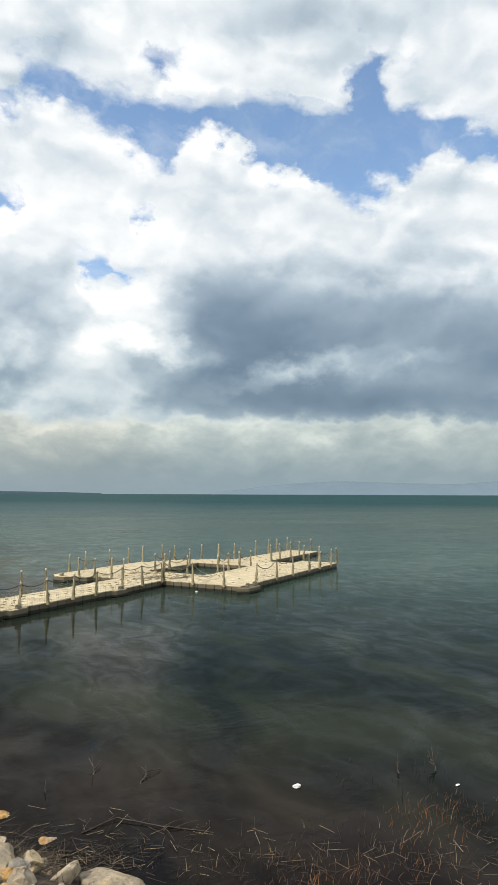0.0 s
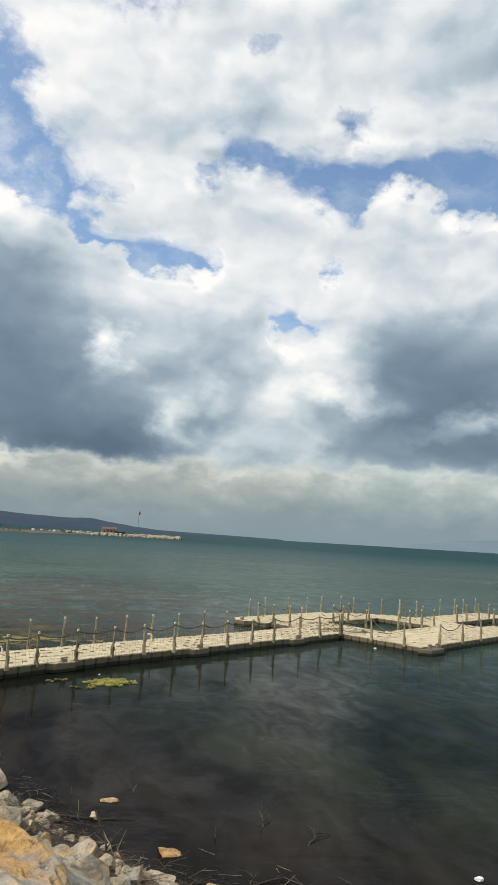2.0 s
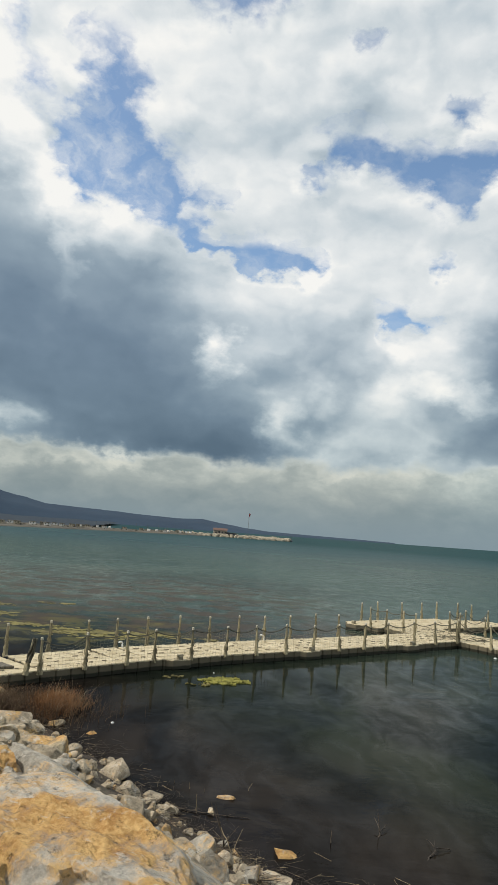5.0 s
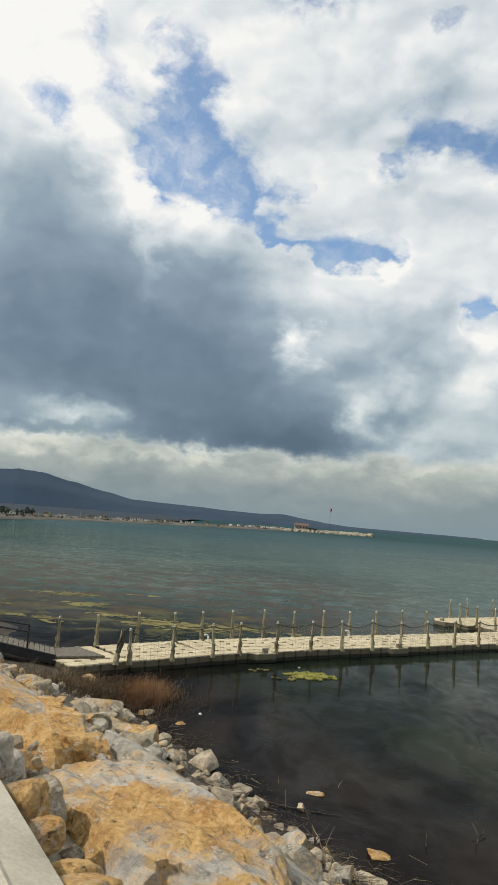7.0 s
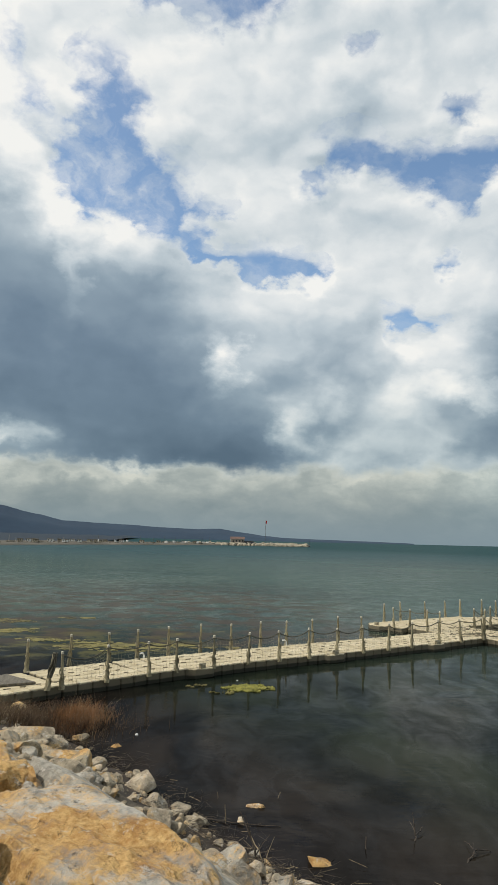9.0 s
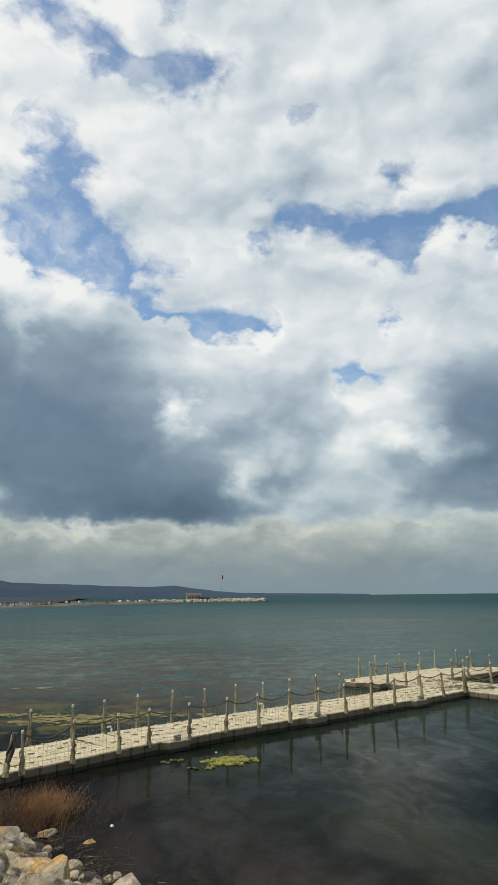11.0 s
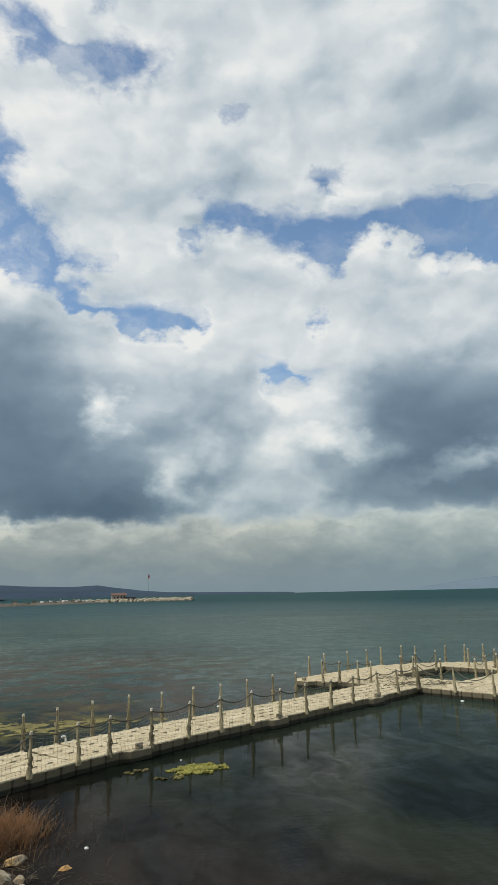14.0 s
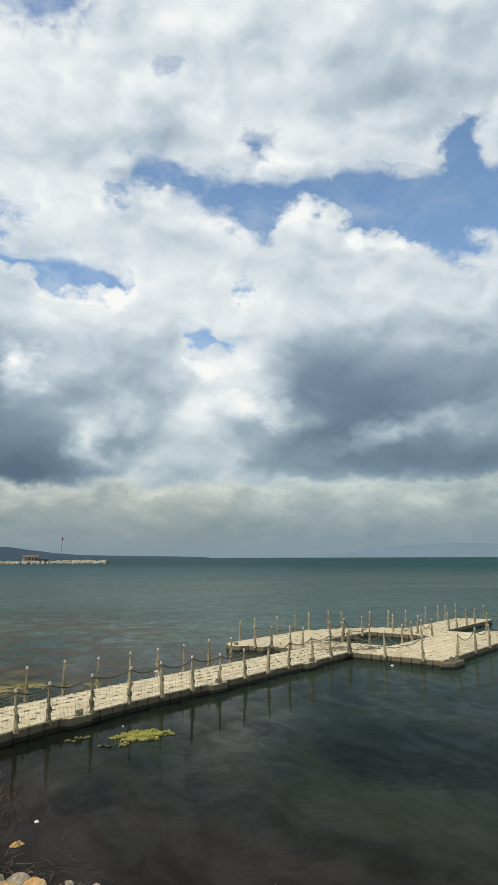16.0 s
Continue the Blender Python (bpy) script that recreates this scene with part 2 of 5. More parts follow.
    # thinner and brighter towards the sun
    tone = s.math("MULTIPLY_ADD", s.math("MULTIPLY", s.smooth(az, 8.0, -22.0), s.smooth(el, 22.0, 36.0)), 0.12, tone)
    tone = s.math("MULTIPLY_ADD", s.math("MULTIPLY", s.smooth(az, 8.0, 40.0), s.smooth(el, 14.0, 26.0)), -0.09, tone)
    cloud = s.ramp(tone, [(0.0, (0.108, 0.168, 0.238)), (0.22, (0.178, 0.256, 0.342)), (0.45, (0.305, 0.40, 0.482)),
                          (0.68, (0.55, 0.64, 0.70)), (0.88, (0.81, 0.86, 0.88)), (1.0, (0.97, 0.985, 0.965))])
    # far heaps under the deck: cream tops, bases sinking into rain-grey haze
    heap = s.noise(s.vec("ADD", s.vec("MULTIPLY", ray, (11.0, 11.0, 24.0)), s.vec("MULTIPLY", wob, (0.8, 0.8, 1.2))), 1.0, 7, 0.58)
    rise = s.math("MULTIPLY_ADD", s.math("SUBTRACT", heap, 0.5), 1.25, s.smooth(level, 1.2, 6.2, 0.06, 0.70))
    rise = s.math("MULTIPLY_ADD", s.blobs(bent, HEADS_LOW), 0.38, rise)
    band = s.ramp(rise, [(0.0, (0.235, 0.295, 0.32)), (0.3, (0.305, 0.36, 0.375)), (0.50, (0.37, 0.42, 0.42)), (0.68, (0.48, 0.525, 0.51)), (0.92, (0.68, 0.70, 0.65))])
    band = s.mix(s.smooth(az, 12.0, 24.0), band, s.mix(1.0, band, (0.98, 1.04, 1.08), "MULTIPLY"))
    warm = s.mix(s.math("MULTIPLY", s.smooth(level, 5.5, 6.8, 1.0, 0.0), 0.9), cloud, band)
    warm = s.mix(s.smooth(el, 5.0, 18.0, 1.0, 0.0), warm, s.mix(1.0, warm, (0.99, 1.0, 0.96), "MULTIPLY"))
    haze = s.mix(s.math("MULTIPLY", s.smooth(el, -0.5, 3.6, 1.0, 0.0), 0.85), warm, (0.235, 0.315, 0.36))
    blue = s.n("ShaderNodeTexSky", sky_type="NISHITA", sun_disc=False)
    blue.sun_elevation, blue.sun_rotation = radians(SUN_EL), radians(SUN_AZ)
    blue.air_density, blue.dust_density, blue.ozone_density = 1.0, 0.8, 0.7
    b1, b2, mixer, out = (s.n(k) for k in ("ShaderNodeBackground", "ShaderNodeBackground", "ShaderNodeMixShader", "ShaderNodeOutputWorld"))
    s.plug(s.mix(1.0, blue.outputs[0], (1.02, 1.16, 1.20), "MULTIPLY"), b1.inputs[0])
    b1.inputs[1].default_value = 0.15
    s.plug(haze, b2.inputs[0])
    b2.inputs[1].default_value = 1.0
    low = s.smooth(el, 3.0, 9.0, 1.0, 0.0)
    s.plug(s.math("MAXIMUM", alpha, low), mixer.inputs[0])
    s.plug(b1.outputs[0], mixer.inputs[1]), s.plug(b2.outputs[0], mixer.inputs[2])
    s.plug(mixer.outputs[0], out.inputs[0])


make_sky()

# ---------------------------------------------------------------- materials


def material(name):
    m = bpy.data.materials.new(name)
    m.use_nodes = True
    s = Net(m.node_tree)
    bsdf, out = s.n("ShaderNodeBsdfPrincipled"), s.n("ShaderNodeOutputMaterial")
    s.plug(bsdf.outputs[0], out.inputs[0])
    return m, s, bsdf


def bump(s, bsdf, height, strength, distance):
    b = s.n("ShaderNodeBump")
    b.inputs["Strength"].default_value, b.inputs["Distance"].default_value = strength, distance
    s.plug(height, b.inputs["Height"])
    s.plug(b.outputs[0], bsdf.inputs["Normal"])


def set_in(bsdf, **values):
    for key, v in values.items():
        bsdf.inputs[key.replace("_", " ")].default_value = v


def mat_water():
    m = bpy.data.materials.new("lake_water")
    m.use_nodes = True
    s = Net(m.node_tree)
    geo = s.n("ShaderNodeNewGeometry").outputs["Position"]
    sep = s.n("ShaderNodeSeparateXYZ")
    s.plug(geo, sep.inputs[0])
    px, py, pz = sep.outputs
    sea = s.math("ADD", s.math("MULTIPLY", px, 0.8), s.math("MULTIPLY", py, 0.6))
    # silt and weed by the bank, green shallows, deeper water far out
    streak = s.noise(s.vec("MULTIPLY", geo, (0.32, 1.0, 1.0)), 0.09, 6, 0.62, 0.6)
    # pale streaks: silt, plus rippled cloud reflections painted into the water colour
    murk_sheen = s.noise(s.vec("MULTIPLY", geo, (0.9, 0.5, 1.0)), 0.42, 5, 0.55, 0.8)
    near = s.mix(s.smooth(murk_sheen, 0.38, 0.66), (0.007, 0.0058, 0.005), (0.022, 0.0175, 0.014))
    basin = s.mix(s.smooth(murk_sheen, 0.36, 0.68), (0.006, 0.009, 0.007), (0.018, 0.023, 0.014))
    near = s.mix(s.smooth(sea, 8.0, 13.0), near, basin)
    mid = s.mix(s.smooth(streak, 0.30, 0.72), (0.026, 0.052, 0.044), (0.046, 0.078, 0.062))
    deep = s.mix(s.smooth(streak, 0.35, 0.7), (0.006, 0.036, 0.040), (0.014, 0.056, 0.058))
    out = s.math("MAXIMUM", sea, s.math("MULTIPLY_ADD", py, 1.5, -22.0))
    col = s.mix(s.smooth(out, 14.0, 48.0), near, mid)
    col = s.mix(s.smooth(py, 90.0, 240.0), col, deep)
    # weed growing up to the surface beyond the pier
    weedy = s.math("MULTIPLY", s.smooth(px, 16.0, 0.0), s.math("MULTIPLY", s.smooth(py, 27.0, 32.0), s.smooth(py, 85.0, 50.0)))
    bed = s.math("MULTIPLY", s.smooth(s.noise(s.vec("MULTIPLY", geo, (0.42, 0.40, 0)), 1.0, 7, 0.66), 0.36, 0.62), weedy)
    col = s.mix(s.math("MULTIPLY", bed, 0.85), col, (0.070, 0.057, 0.048))
    tuft = s.math("MULTIPLY", s.smooth(s.noise(s.vec("MULTIPLY", geo, (0.8, 0.9, 0)), 1.0, 8, 0.72), 0.58, 0.68), weedy)
    col = s.mix(s.math("MULTIPLY", tuft, 0.8), col, (0.13, 0.115, 0.06))
    # algae just under the surface behind the pier's landward end
    bloom = s.math("MULTIPLY", s.smooth(px, 1.0, -4.0), s.math("MULTIPLY", s.smooth(py, 25.5, 27.5), s.smooth(py, 40.0, 31.0)))
    clot = s.smooth(s.noise(s.vec("MULTIPLY", geo, (0.5, 0.6, 0)), 1.0, 8, 0.66, 0.6), 0.46, 0.64)
    col = s.mix(s.math("MULTIPLY", s.math("MULTIPLY", bloom, clot), 0.6), col, (0.125, 0.112, 0.040))
    calm = s.smooth(s.noise(geo, 0.10, 3, 0.5), 0.35, 0.65, 0.35, 1.0)
    twist = s.vec("MULTIPLY", s.vec("SUBTRACT", s.noise(geo, 0.22, 4, 0.5, out=1), (0.5, 0.5, 0.5)), (3.0, 2.4, 0))
    swirl = s.vec("ADD", geo, twist)
    swell = s.noise(s.vec("MULTIPLY", swirl, (0.6, 1.4, 1)), 0.7, 3, 0.5, 0.3)
    rip = s.noise(s.vec("MULTIPLY", geo, (0.9, 1.8, 1)), 3.6, 3, 0.55)
    # slicks drawn out by the drift: mirror strength streaked to imitate broken cloud reflections
    slick_sheen = s.noise(s.vec("MULTIPLY", swirl, (1.3, 0.62, 1)), 1.0, 6, 0.62, 0.8)
    ruffle = s.noise(s.vec("MULTIPLY", geo, (0.30, 0.75, 1)), 1.0, 7, 0.68, 0.4)
    h = s.math("MULTIPLY_ADD", rip, 0.34, swell)
    h = s.math("MULTIPLY", h, s.math("MULTIPLY", calm, s.smooth(sea, 10.0, 80.0, 0.28, 1.5)))
    b = s.n("ShaderNodeBump")
    b.inputs["Strength"].default_value, b.inputs["Distance"].default_value = 0.4, 0.12
    s.plug(h, b.inputs["Height"])
    dif, glo, mixer, out = (s.n(k) for k in ("ShaderNodeBsdfDiffuse", "ShaderNodeBsdfGlossy", "ShaderNodeMixShader", "ShaderNodeOutputMaterial"))
    s.plug(col, dif.inputs["Color"])
    glo.inputs["Color"].default_value = (1, 1, 1, 1)
    s.plug(s.smooth(sea, 12.0, 120.0, 0.05, 0.28), glo.inputs["Roughness"])
    s.plug(b.outputs[0], glo.inputs["Normal"])
    fres = s.n("ShaderNodeFresnel")
    fres.inputs["IOR"].default_value = 1.333
    s.plug(b.outputs[0], fres.inputs["Normal"])
    # short waves hide the glancing faces from each other, so the mirror never gets full
    cap = s.math("MULTIPLY", s.smooth(sea, 15.0, 120.0, 0.30, 0.16), s.smooth(sea, 110.0, 360.0, 1.0, 0.5))
    shine = s.math("MINIMUM", s.math("MULTIPLY", fres.outputs[0], s.smooth(sea, 9.0, 22.0, 0.24, 0.47)), cap)
    patch = s.math("MULTIPLY", s.smooth(slick_sheen, 0.32, 0.74, 0.60, 1.28), s.smooth(ruffle, 0.35, 0.65, 0.90, 1.08))
    patch = s.math("MULTIPLY_ADD", s.math("SUBTRACT", patch, 0.95), s.smooth(sea, 24.0, 60.0, 1.0, 0.3), 0.95)
    chop = s.noise(s.vec("MULTIPLY", geo, (0.4, 0.5, 1)), 1.0, 6, 0.7, 0.2)
    patch = s.math("MULTIPLY", patch, s.smooth(chop, 0.36, 0.62, s.smooth(sea, 20.0, 45.0, 0.95, 0.86), 1.10))
    matted = s.math("MULTIPLY_ADD", bed, -0.6, 1.0)
    s.plug(s.math("MULTIPLY", s.math("MULTIPLY", shine, patch), matted), mixer.inputs[0])
    s.plug(dif.outputs[0], mixer.inputs[1]), s.plug(glo.outputs[0], mixer.inputs[2])
    s.plug(mixer.outputs[0], out.inputs[0])
    return m


def mat_rock(name, ochre, grey=(0.33, 0.285, 0.22)):
    m, s, b = material(name)
    obj = s.n("ShaderNodeTexCoord").outputs["Object"]
    rnd = s.n("ShaderNodeObjectInfo").outputs["Random"]
    off = s.n("ShaderNodeCombineXYZ")
    s.plug(s.math("MULTIPLY", rnd, 37.0), off.inputs[0])
    p = s.vec("ADD", obj, off.outputs[0])
    big, mid, fine = s.noise(p, 1.1, 6, 0.58, 0.2), s.noise(p, 4.8, 9, 0.70), s.noise(p, 21.0, 6, 0.68)
    g = tuple(v * 0.62 for v in grey)
    base = s.mix(s.smooth(mid, 0.30, 0.70), g, tuple(min(1, v * 1.5) for v in grey))
    rust = s.mix(s.smooth(s.math("MULTIPLY_ADD", mid, 0.6, s.math("MULTIPLY", fine, 0.5)), 0.35, 0.75), (0.40, 0.18, 0.040), (0.80, 0.55, 0.24))
    mask = s.smooth(s.math("ADD", s.math("MULTIPLY_ADD", mid, 0.45, big), s.math("MULTIPLY", fine, 0.22)), 0.95 - ochre * 0.42, 1.10 - ochre * 0.36)
    col = s.mix(mask, base, rust)
    vein = s.smooth(s.noise(s.vec("MULTIPLY", p, (1, 1, 2.0)), 3.0, 9, 0.72, 1.4), 0.55, 0.64)
    col = s.mix(s.math("MULTIPLY", vein, 0.75), col, (0.66, 0.62, 0.54))
    # noise darkens spots, painting the shade of small holes into the stone
    pit_shade = s.smooth(s.noise(p, 8.0, 8, 0.75), 0.32, 0.46, 0.30, 1.0)
    col = s.mix(1.0, col, pit_shade, "MULTIPLY")
    s.plug(col, b.inputs["Base Color"])
    set_in(b, Roughness=0.85)
    b.inputs["Specular IOR Level"].default_value = 0.25
    bump(s, b, s.math("ADD", s.math("MULTIPLY", mid, 1.0), s.math("MULTIPLY", fine, 0.5)), 1.0, 0.10)
    return m


def mat_grain(name, dark, light, scale=6.0, rough=0.7, grain=(1, 1, 1), relief=0.01, random_tone=0.0, spec=0.4):
    """A dull surface with stains and fine grain."""
    m, s, b = material(name)
    p = s.vec("MULTIPLY", s.n("ShaderNodeTexCoord").outputs["Object"], grain)
    info = s.n("ShaderNodeObjectInfo").outputs["Random"]
    off = s.n("ShaderNodeCombineXYZ")
    s.plug(s.math("MULTIPLY", info, 50.0), off.inputs[2])
    p = s.vec("ADD", p, off.outputs[0])
    a, f = s.noise(p, scale, 6, 0.6), s.noise(p, scale * 6, 4, 0.6)
    v = s.smooth(s.math("MULTIPLY_ADD", f, 0.35, s.math("MULTIPLY", a, 0.8)), 0.35, 0.8)
    if random_tone:
        v = s.math("ADD", v, s.math("MULTIPLY", s.math("SUBTRACT", info, 0.5), random_tone), clamp=True)
    s.plug(s.mix(v, dark, light), b.inputs["Base Color"])
    set_in(b, Roughness=rough)
    b.inputs["Specular IOR Level"].default_value = spec
    if relief:
        bump(s, b, s.math("ADD", a, s.math("MULTIPLY", f, 0.4)), 0.5, relief)
    return m


def mat_concrete():
    """Weathered concrete with stains, grit and hair cracks."""
    m, s, b = material("concrete")
    geo = s.n("ShaderNodeNewGeometry").outputs["Position"]
    stain, grit = s.noise(geo, 1.3, 7, 0.62), s.noise(geo, 38.0, 5, 0.65)
    col = s.mix(s.smooth(s.math("MULTIPLY_ADD", grit, 0.3, s.math("MULTIPLY", stain, 0.85)), 0.38, 0.75), (0.34, 0.305, 0.235), (0.60, 0.545, 0.43))
    v = s.n("ShaderNodeTexVoronoi", feature="DISTANCE_TO_EDGE")
    s.plug(s.vec("ADD", geo, s.vec("MULTIPLY", s.noise(geo, 2.2, 5, 0.6, out=1), (0.7, 0.7, 0.0))), v.inputs["Vector"])
    v.inputs["Scale"].default_value = 0.8
    crack = s.smooth(v.outputs["Distance"], 0.001, 0.005, 0.2, 0.0)
    col = s.mix(s.math("MULTIPLY", crack, 0.12), col, (0.09, 0.08, 0.06))
    s.plug(col, b.inputs["Base Color"])
    set_in(b, Roughness=0.88)
    b.inputs["Specular IOR Level"].default_value = 0.25
    bump(s, b, s.math("SUBTRACT", s.math("MULTIPLY_ADD", grit, 0.35, stain), crack), 0.6, 0.015)
    return m


def mat_soil():
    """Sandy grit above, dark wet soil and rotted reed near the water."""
    m, s, b = material("shore_soil")
    geo = s.n("ShaderNodeNewGeometry").outputs["Position"]
    sep = s.n("ShaderNodeSeparateXYZ")
    s.plug(geo, sep.inputs[0])
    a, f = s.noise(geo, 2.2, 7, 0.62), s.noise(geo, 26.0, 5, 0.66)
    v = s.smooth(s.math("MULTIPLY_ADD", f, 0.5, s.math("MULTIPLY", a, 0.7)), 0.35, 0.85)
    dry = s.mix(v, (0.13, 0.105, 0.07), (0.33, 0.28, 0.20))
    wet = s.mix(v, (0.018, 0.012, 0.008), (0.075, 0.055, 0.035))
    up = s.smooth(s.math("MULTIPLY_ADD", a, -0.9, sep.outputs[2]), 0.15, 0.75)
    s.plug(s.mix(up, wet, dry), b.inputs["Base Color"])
    set_in(b, Roughness=0.92)
    bump(s, b, s.math("ADD", a, s.math("MULTIPLY", f, 0.5)), 0.8, 0.05)
    return m


def mat_plastic():
    """Cream float plastic: dust and droppings on top, algae and painted side shade below the splash line."""
    m, s, b = material("pontoon_plastic")
    geo = s.n("ShaderNodeNewGeometry").outputs["Position"]
    info = s.n("ShaderNodeObjectInfo").outputs["Random"]
    sep = s.n("ShaderNodeSeparateXYZ")
    s.plug(geo, sep.inputs[0])
    a, f = s.noise(geo, 2.4, 7, 0.62), s.noise(geo, 22.0, 4, 0.6)
    v = s.math("ADD", s.smooth(s.math("MULTIPLY_ADD", f, 0.35, s.math("MULTIPLY", a, 0.8)), 0.36, 0.78), s.math("MULTIPLY", s.math("SUBTRACT", info, 0.5), 0.45), clamp=True)
    col = s.mix(v, (0.40, 0.33, 0.20), (0.61, 0.53, 0.36))
    spot = s.smooth(s.noise(geo, 7.0, 5, 0.7), 0.63, 0.70)
    col = s.mix(s.math("MULTIPLY", spot, 0.6), col, (0.26, 0.22, 0.15))
    # darkens the lower sides: algae film plus the sides' shade put into the colour
    slime_shade = s.smooth(s.math("MULTIPLY_ADD", s.noise(geo, 5.0, 5, 0.6), -0.16, sep.outputs[2]), 0.21, 0.255, 1.0, 0.0)
    col = s.mix(s.math("MULTIPLY", slime_shade, 0.88), col, (0.075, 0.066, 0.045))
    weed = s.smooth(s.math("MULTIPLY_ADD", a, -0.10, sep.outputs[2]), 0.05, 0.10, 1.0, 0.0)
    col = s.mix(weed, col, (0.020, 0.020, 0.012))
    s.plug(col, b.inputs["Base Color"])
    set_in(b, Roughness=0.62)
    b.inputs["Specular IOR Level"].default_value = 0.3
    bump(s, b, s.math("ADD", a, s.math("MULTIPLY", f, 0.4)), 0.4, 0.006)
    return m


WATER = mat_water()
ROCK_RUST = mat_rock("rust_limestone", 0.80, (0.46, 0.41, 0.33))
ROCK_OCHRE, ROCK_MIX, ROCK_GREY = mat_rock("ochre_limestone", 0.60, (0.50, 0.47, 0.41)), mat_rock("stained_limestone", 0.42, (0.38, 0.32, 0.22)), mat_rock("grey_limestone", 0.18, (0.40, 0.37, 0.31))
ROCK_PALE = mat_rock("pale_limestone", 0.30, (0.50, 0.44, 0.36))
ROCK_CREAM = mat_rock("cream_limestone", 0.24, (0.41, 0.345, 0.25))
CONCRETE = mat_concrete()
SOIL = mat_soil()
PLASTIC = mat_plastic()
POST = mat_grain("weathered_post", (0.095, 0.082, 0.048), (0.44, 0.385, 0.24), 9.0, 0.8, (3, 3, 0.5), 0.014, 0.4)
CAP = mat_grain("pale_cap_plastic", (0.34, 0.31, 0.23), (0.58, 0.54, 0.44), 20.0, 0.5, relief=0)
ROPE = mat_grain("old_rope", (0.045, 0.042, 0.030), (0.16, 0.15, 0.11), 30.0, 0.9)
PIN = mat_grain("coupling_plastic", (0.20, 0.17, 0.11), (0.40, 0.35, 0.25), 12.0, 0.6)
NETTING = mat_grain("net_twine", (0.14, 0.125, 0.085), (0.30, 0.27, 0.19), 20.0, 0.9, relief=0)
LUG = mat_grain("worn_lug_plastic", (0.10, 0.082, 0.05), (0.22, 0.185, 0.12), 12.0, 0.7, relief=0)
CLEAT = mat_grain("cleat_plastic", (0.16, 0.14, 0.09), (0.28, 0.25, 0.17), 12.0, 0.6)
PLANK = mat_grain("gangway_planks", (0.085, 0.075, 0.06), (0.22, 0.195, 0.15), 4.0, 0.85, (6, 1, 1), 0.01, 0.35)
STEEL = mat_grain("dark_steel_and_shade", (0.012, 0.013, 0.015), (0.035, 0.035, 0.036), 8.0, 0.55)
REED = mat_grain("dry_reed", (0.085, 0.036, 0.014), (0.27, 0.135, 0.055), 0.9, 0.9, relief=0, random_tone=0.4)
REED_DARK = mat_grain("dead_reed", (0.040, 0.024, 0.014), (0.15, 0.095, 0.05), 0.9, 0.9, relief=0, random_tone=0.4)
STRAW = mat_grain("bleached_reed", (0.14, 0.10, 0.055), (0.40, 0.32, 0.20), 2.0, 0.85, relief=0, random_tone=0.5)
DRIFT = mat_grain("wet_driftwood", (0.016, 0.012, 0.009), (0.075, 0.055, 0.038), 5.0, 0.7, (1, 1, 4), 0.01)
ALGAE = mat_grain("floating_algae", (0.10, 0.098, 0.020), (0.31, 0.29, 0.06), 3.5, 0.85, relief=0.02)
ALGAE_BED = mat_grain("yellow_olive_algae", (0.075, 0.068, 0.026), (0.25, 0.215, 0.065), 1.4, 0.9, relief=0.02)
ALGAE_DULL = mat_grain("olive_algae", (0.05, 0.046, 0.022), (0.21, 0.175, 0.06), 1.6, 0.9, relief=0.02)
# blue of the air in between is mixed into the hill's base colour
HILL = mat_grain("haze_blue_hill", (0.011, 0.030, 0.058), (0.018, 0.042, 0.074), 0.004, 0.95, relief=0)
# the hill's haze blue again, painted darker on the flat land
PLAIN = mat_grain("haze_blue_plain", (0.006, 0.016, 0.029), (0.010, 0.023, 0.038), 0.02, 0.95, relief=0)
# paler still: this ridge's colour is mostly painted-in haze
FARHILL = mat_grain("haze_tinted_ridge", (0.115, 0.17, 0.215), (0.13, 0.185, 0.23), 0.004, 0.95, relief=0)
LOWLAND = mat_grain("low_shore_land", (0.05, 0.048, 0.036), (0.13, 0.115, 0.09), 0.05, 0.95, relief=0)
RUBBLE = mat_grain("mole_rubble", (0.22, 0.19, 0.14), (0.52, 0.46, 0.35), 0.35, 0.9, relief=0.2)
# the hut wall's shade, put into a brown base colour
SHADEWALL = mat_grain("shade_brown_wall", (0.24, 0.21, 0.175), (0.40, 0.35, 0.29), 1.2, 0.9)
WHITEWALL = mat_grain("white_render", (0.55, 0.54, 0.50), (0.78, 0.77, 0.73), 1.0, 0.8)
TILE = mat_grain("roof_tile", (0.10, 0.06, 0.05), (0.17, 0.105, 0.085), 2.0, 0.8)
LEAF = mat_grain("dark_foliage", (0.018, 0.028, 0.018), (0.05, 0.065, 0.04), 0.8, 0.9, relief=0)
HULL = mat_grain("dark_boat_hull", (0.02, 0.025, 0.035), (0.06, 0.07, 0.09), 0.8, 0.5)
RED = mat_grain("red_cloth", (0.45, 0.02, 0.02), (0.62, 0.04, 0.03), 3.0, 0.8)
WHITE = mat_grain("white_plastic", (0.70, 0.70, 0.68), (0.85, 0.85, 0.83), 10.0, 0.4)
GLASS_DARK = mat_grain("dark_window", (0.01, 0.012, 0.015), (0.03, 0.035, 0.04), 1.0, 0.2, relief=0)

# ---------------------------------------------------------------- helpers


def mesh_object(name, bm, mat):
    me = bpy.data.meshes.new(name)
    bm.to_mesh(me)
    bm.free()
    me.materials.append(mat)
    return new(name, me)


def thing(name, at=(0, 0, 0), label="", category="", group="", kind="", turn=0.0):
    ob = new(name)
    ob.matrix_basis = pose(*at, 0, 0, turn)
    ob.empty_display_size = 0.2
    return tagged(ob, label, category, group, kind)


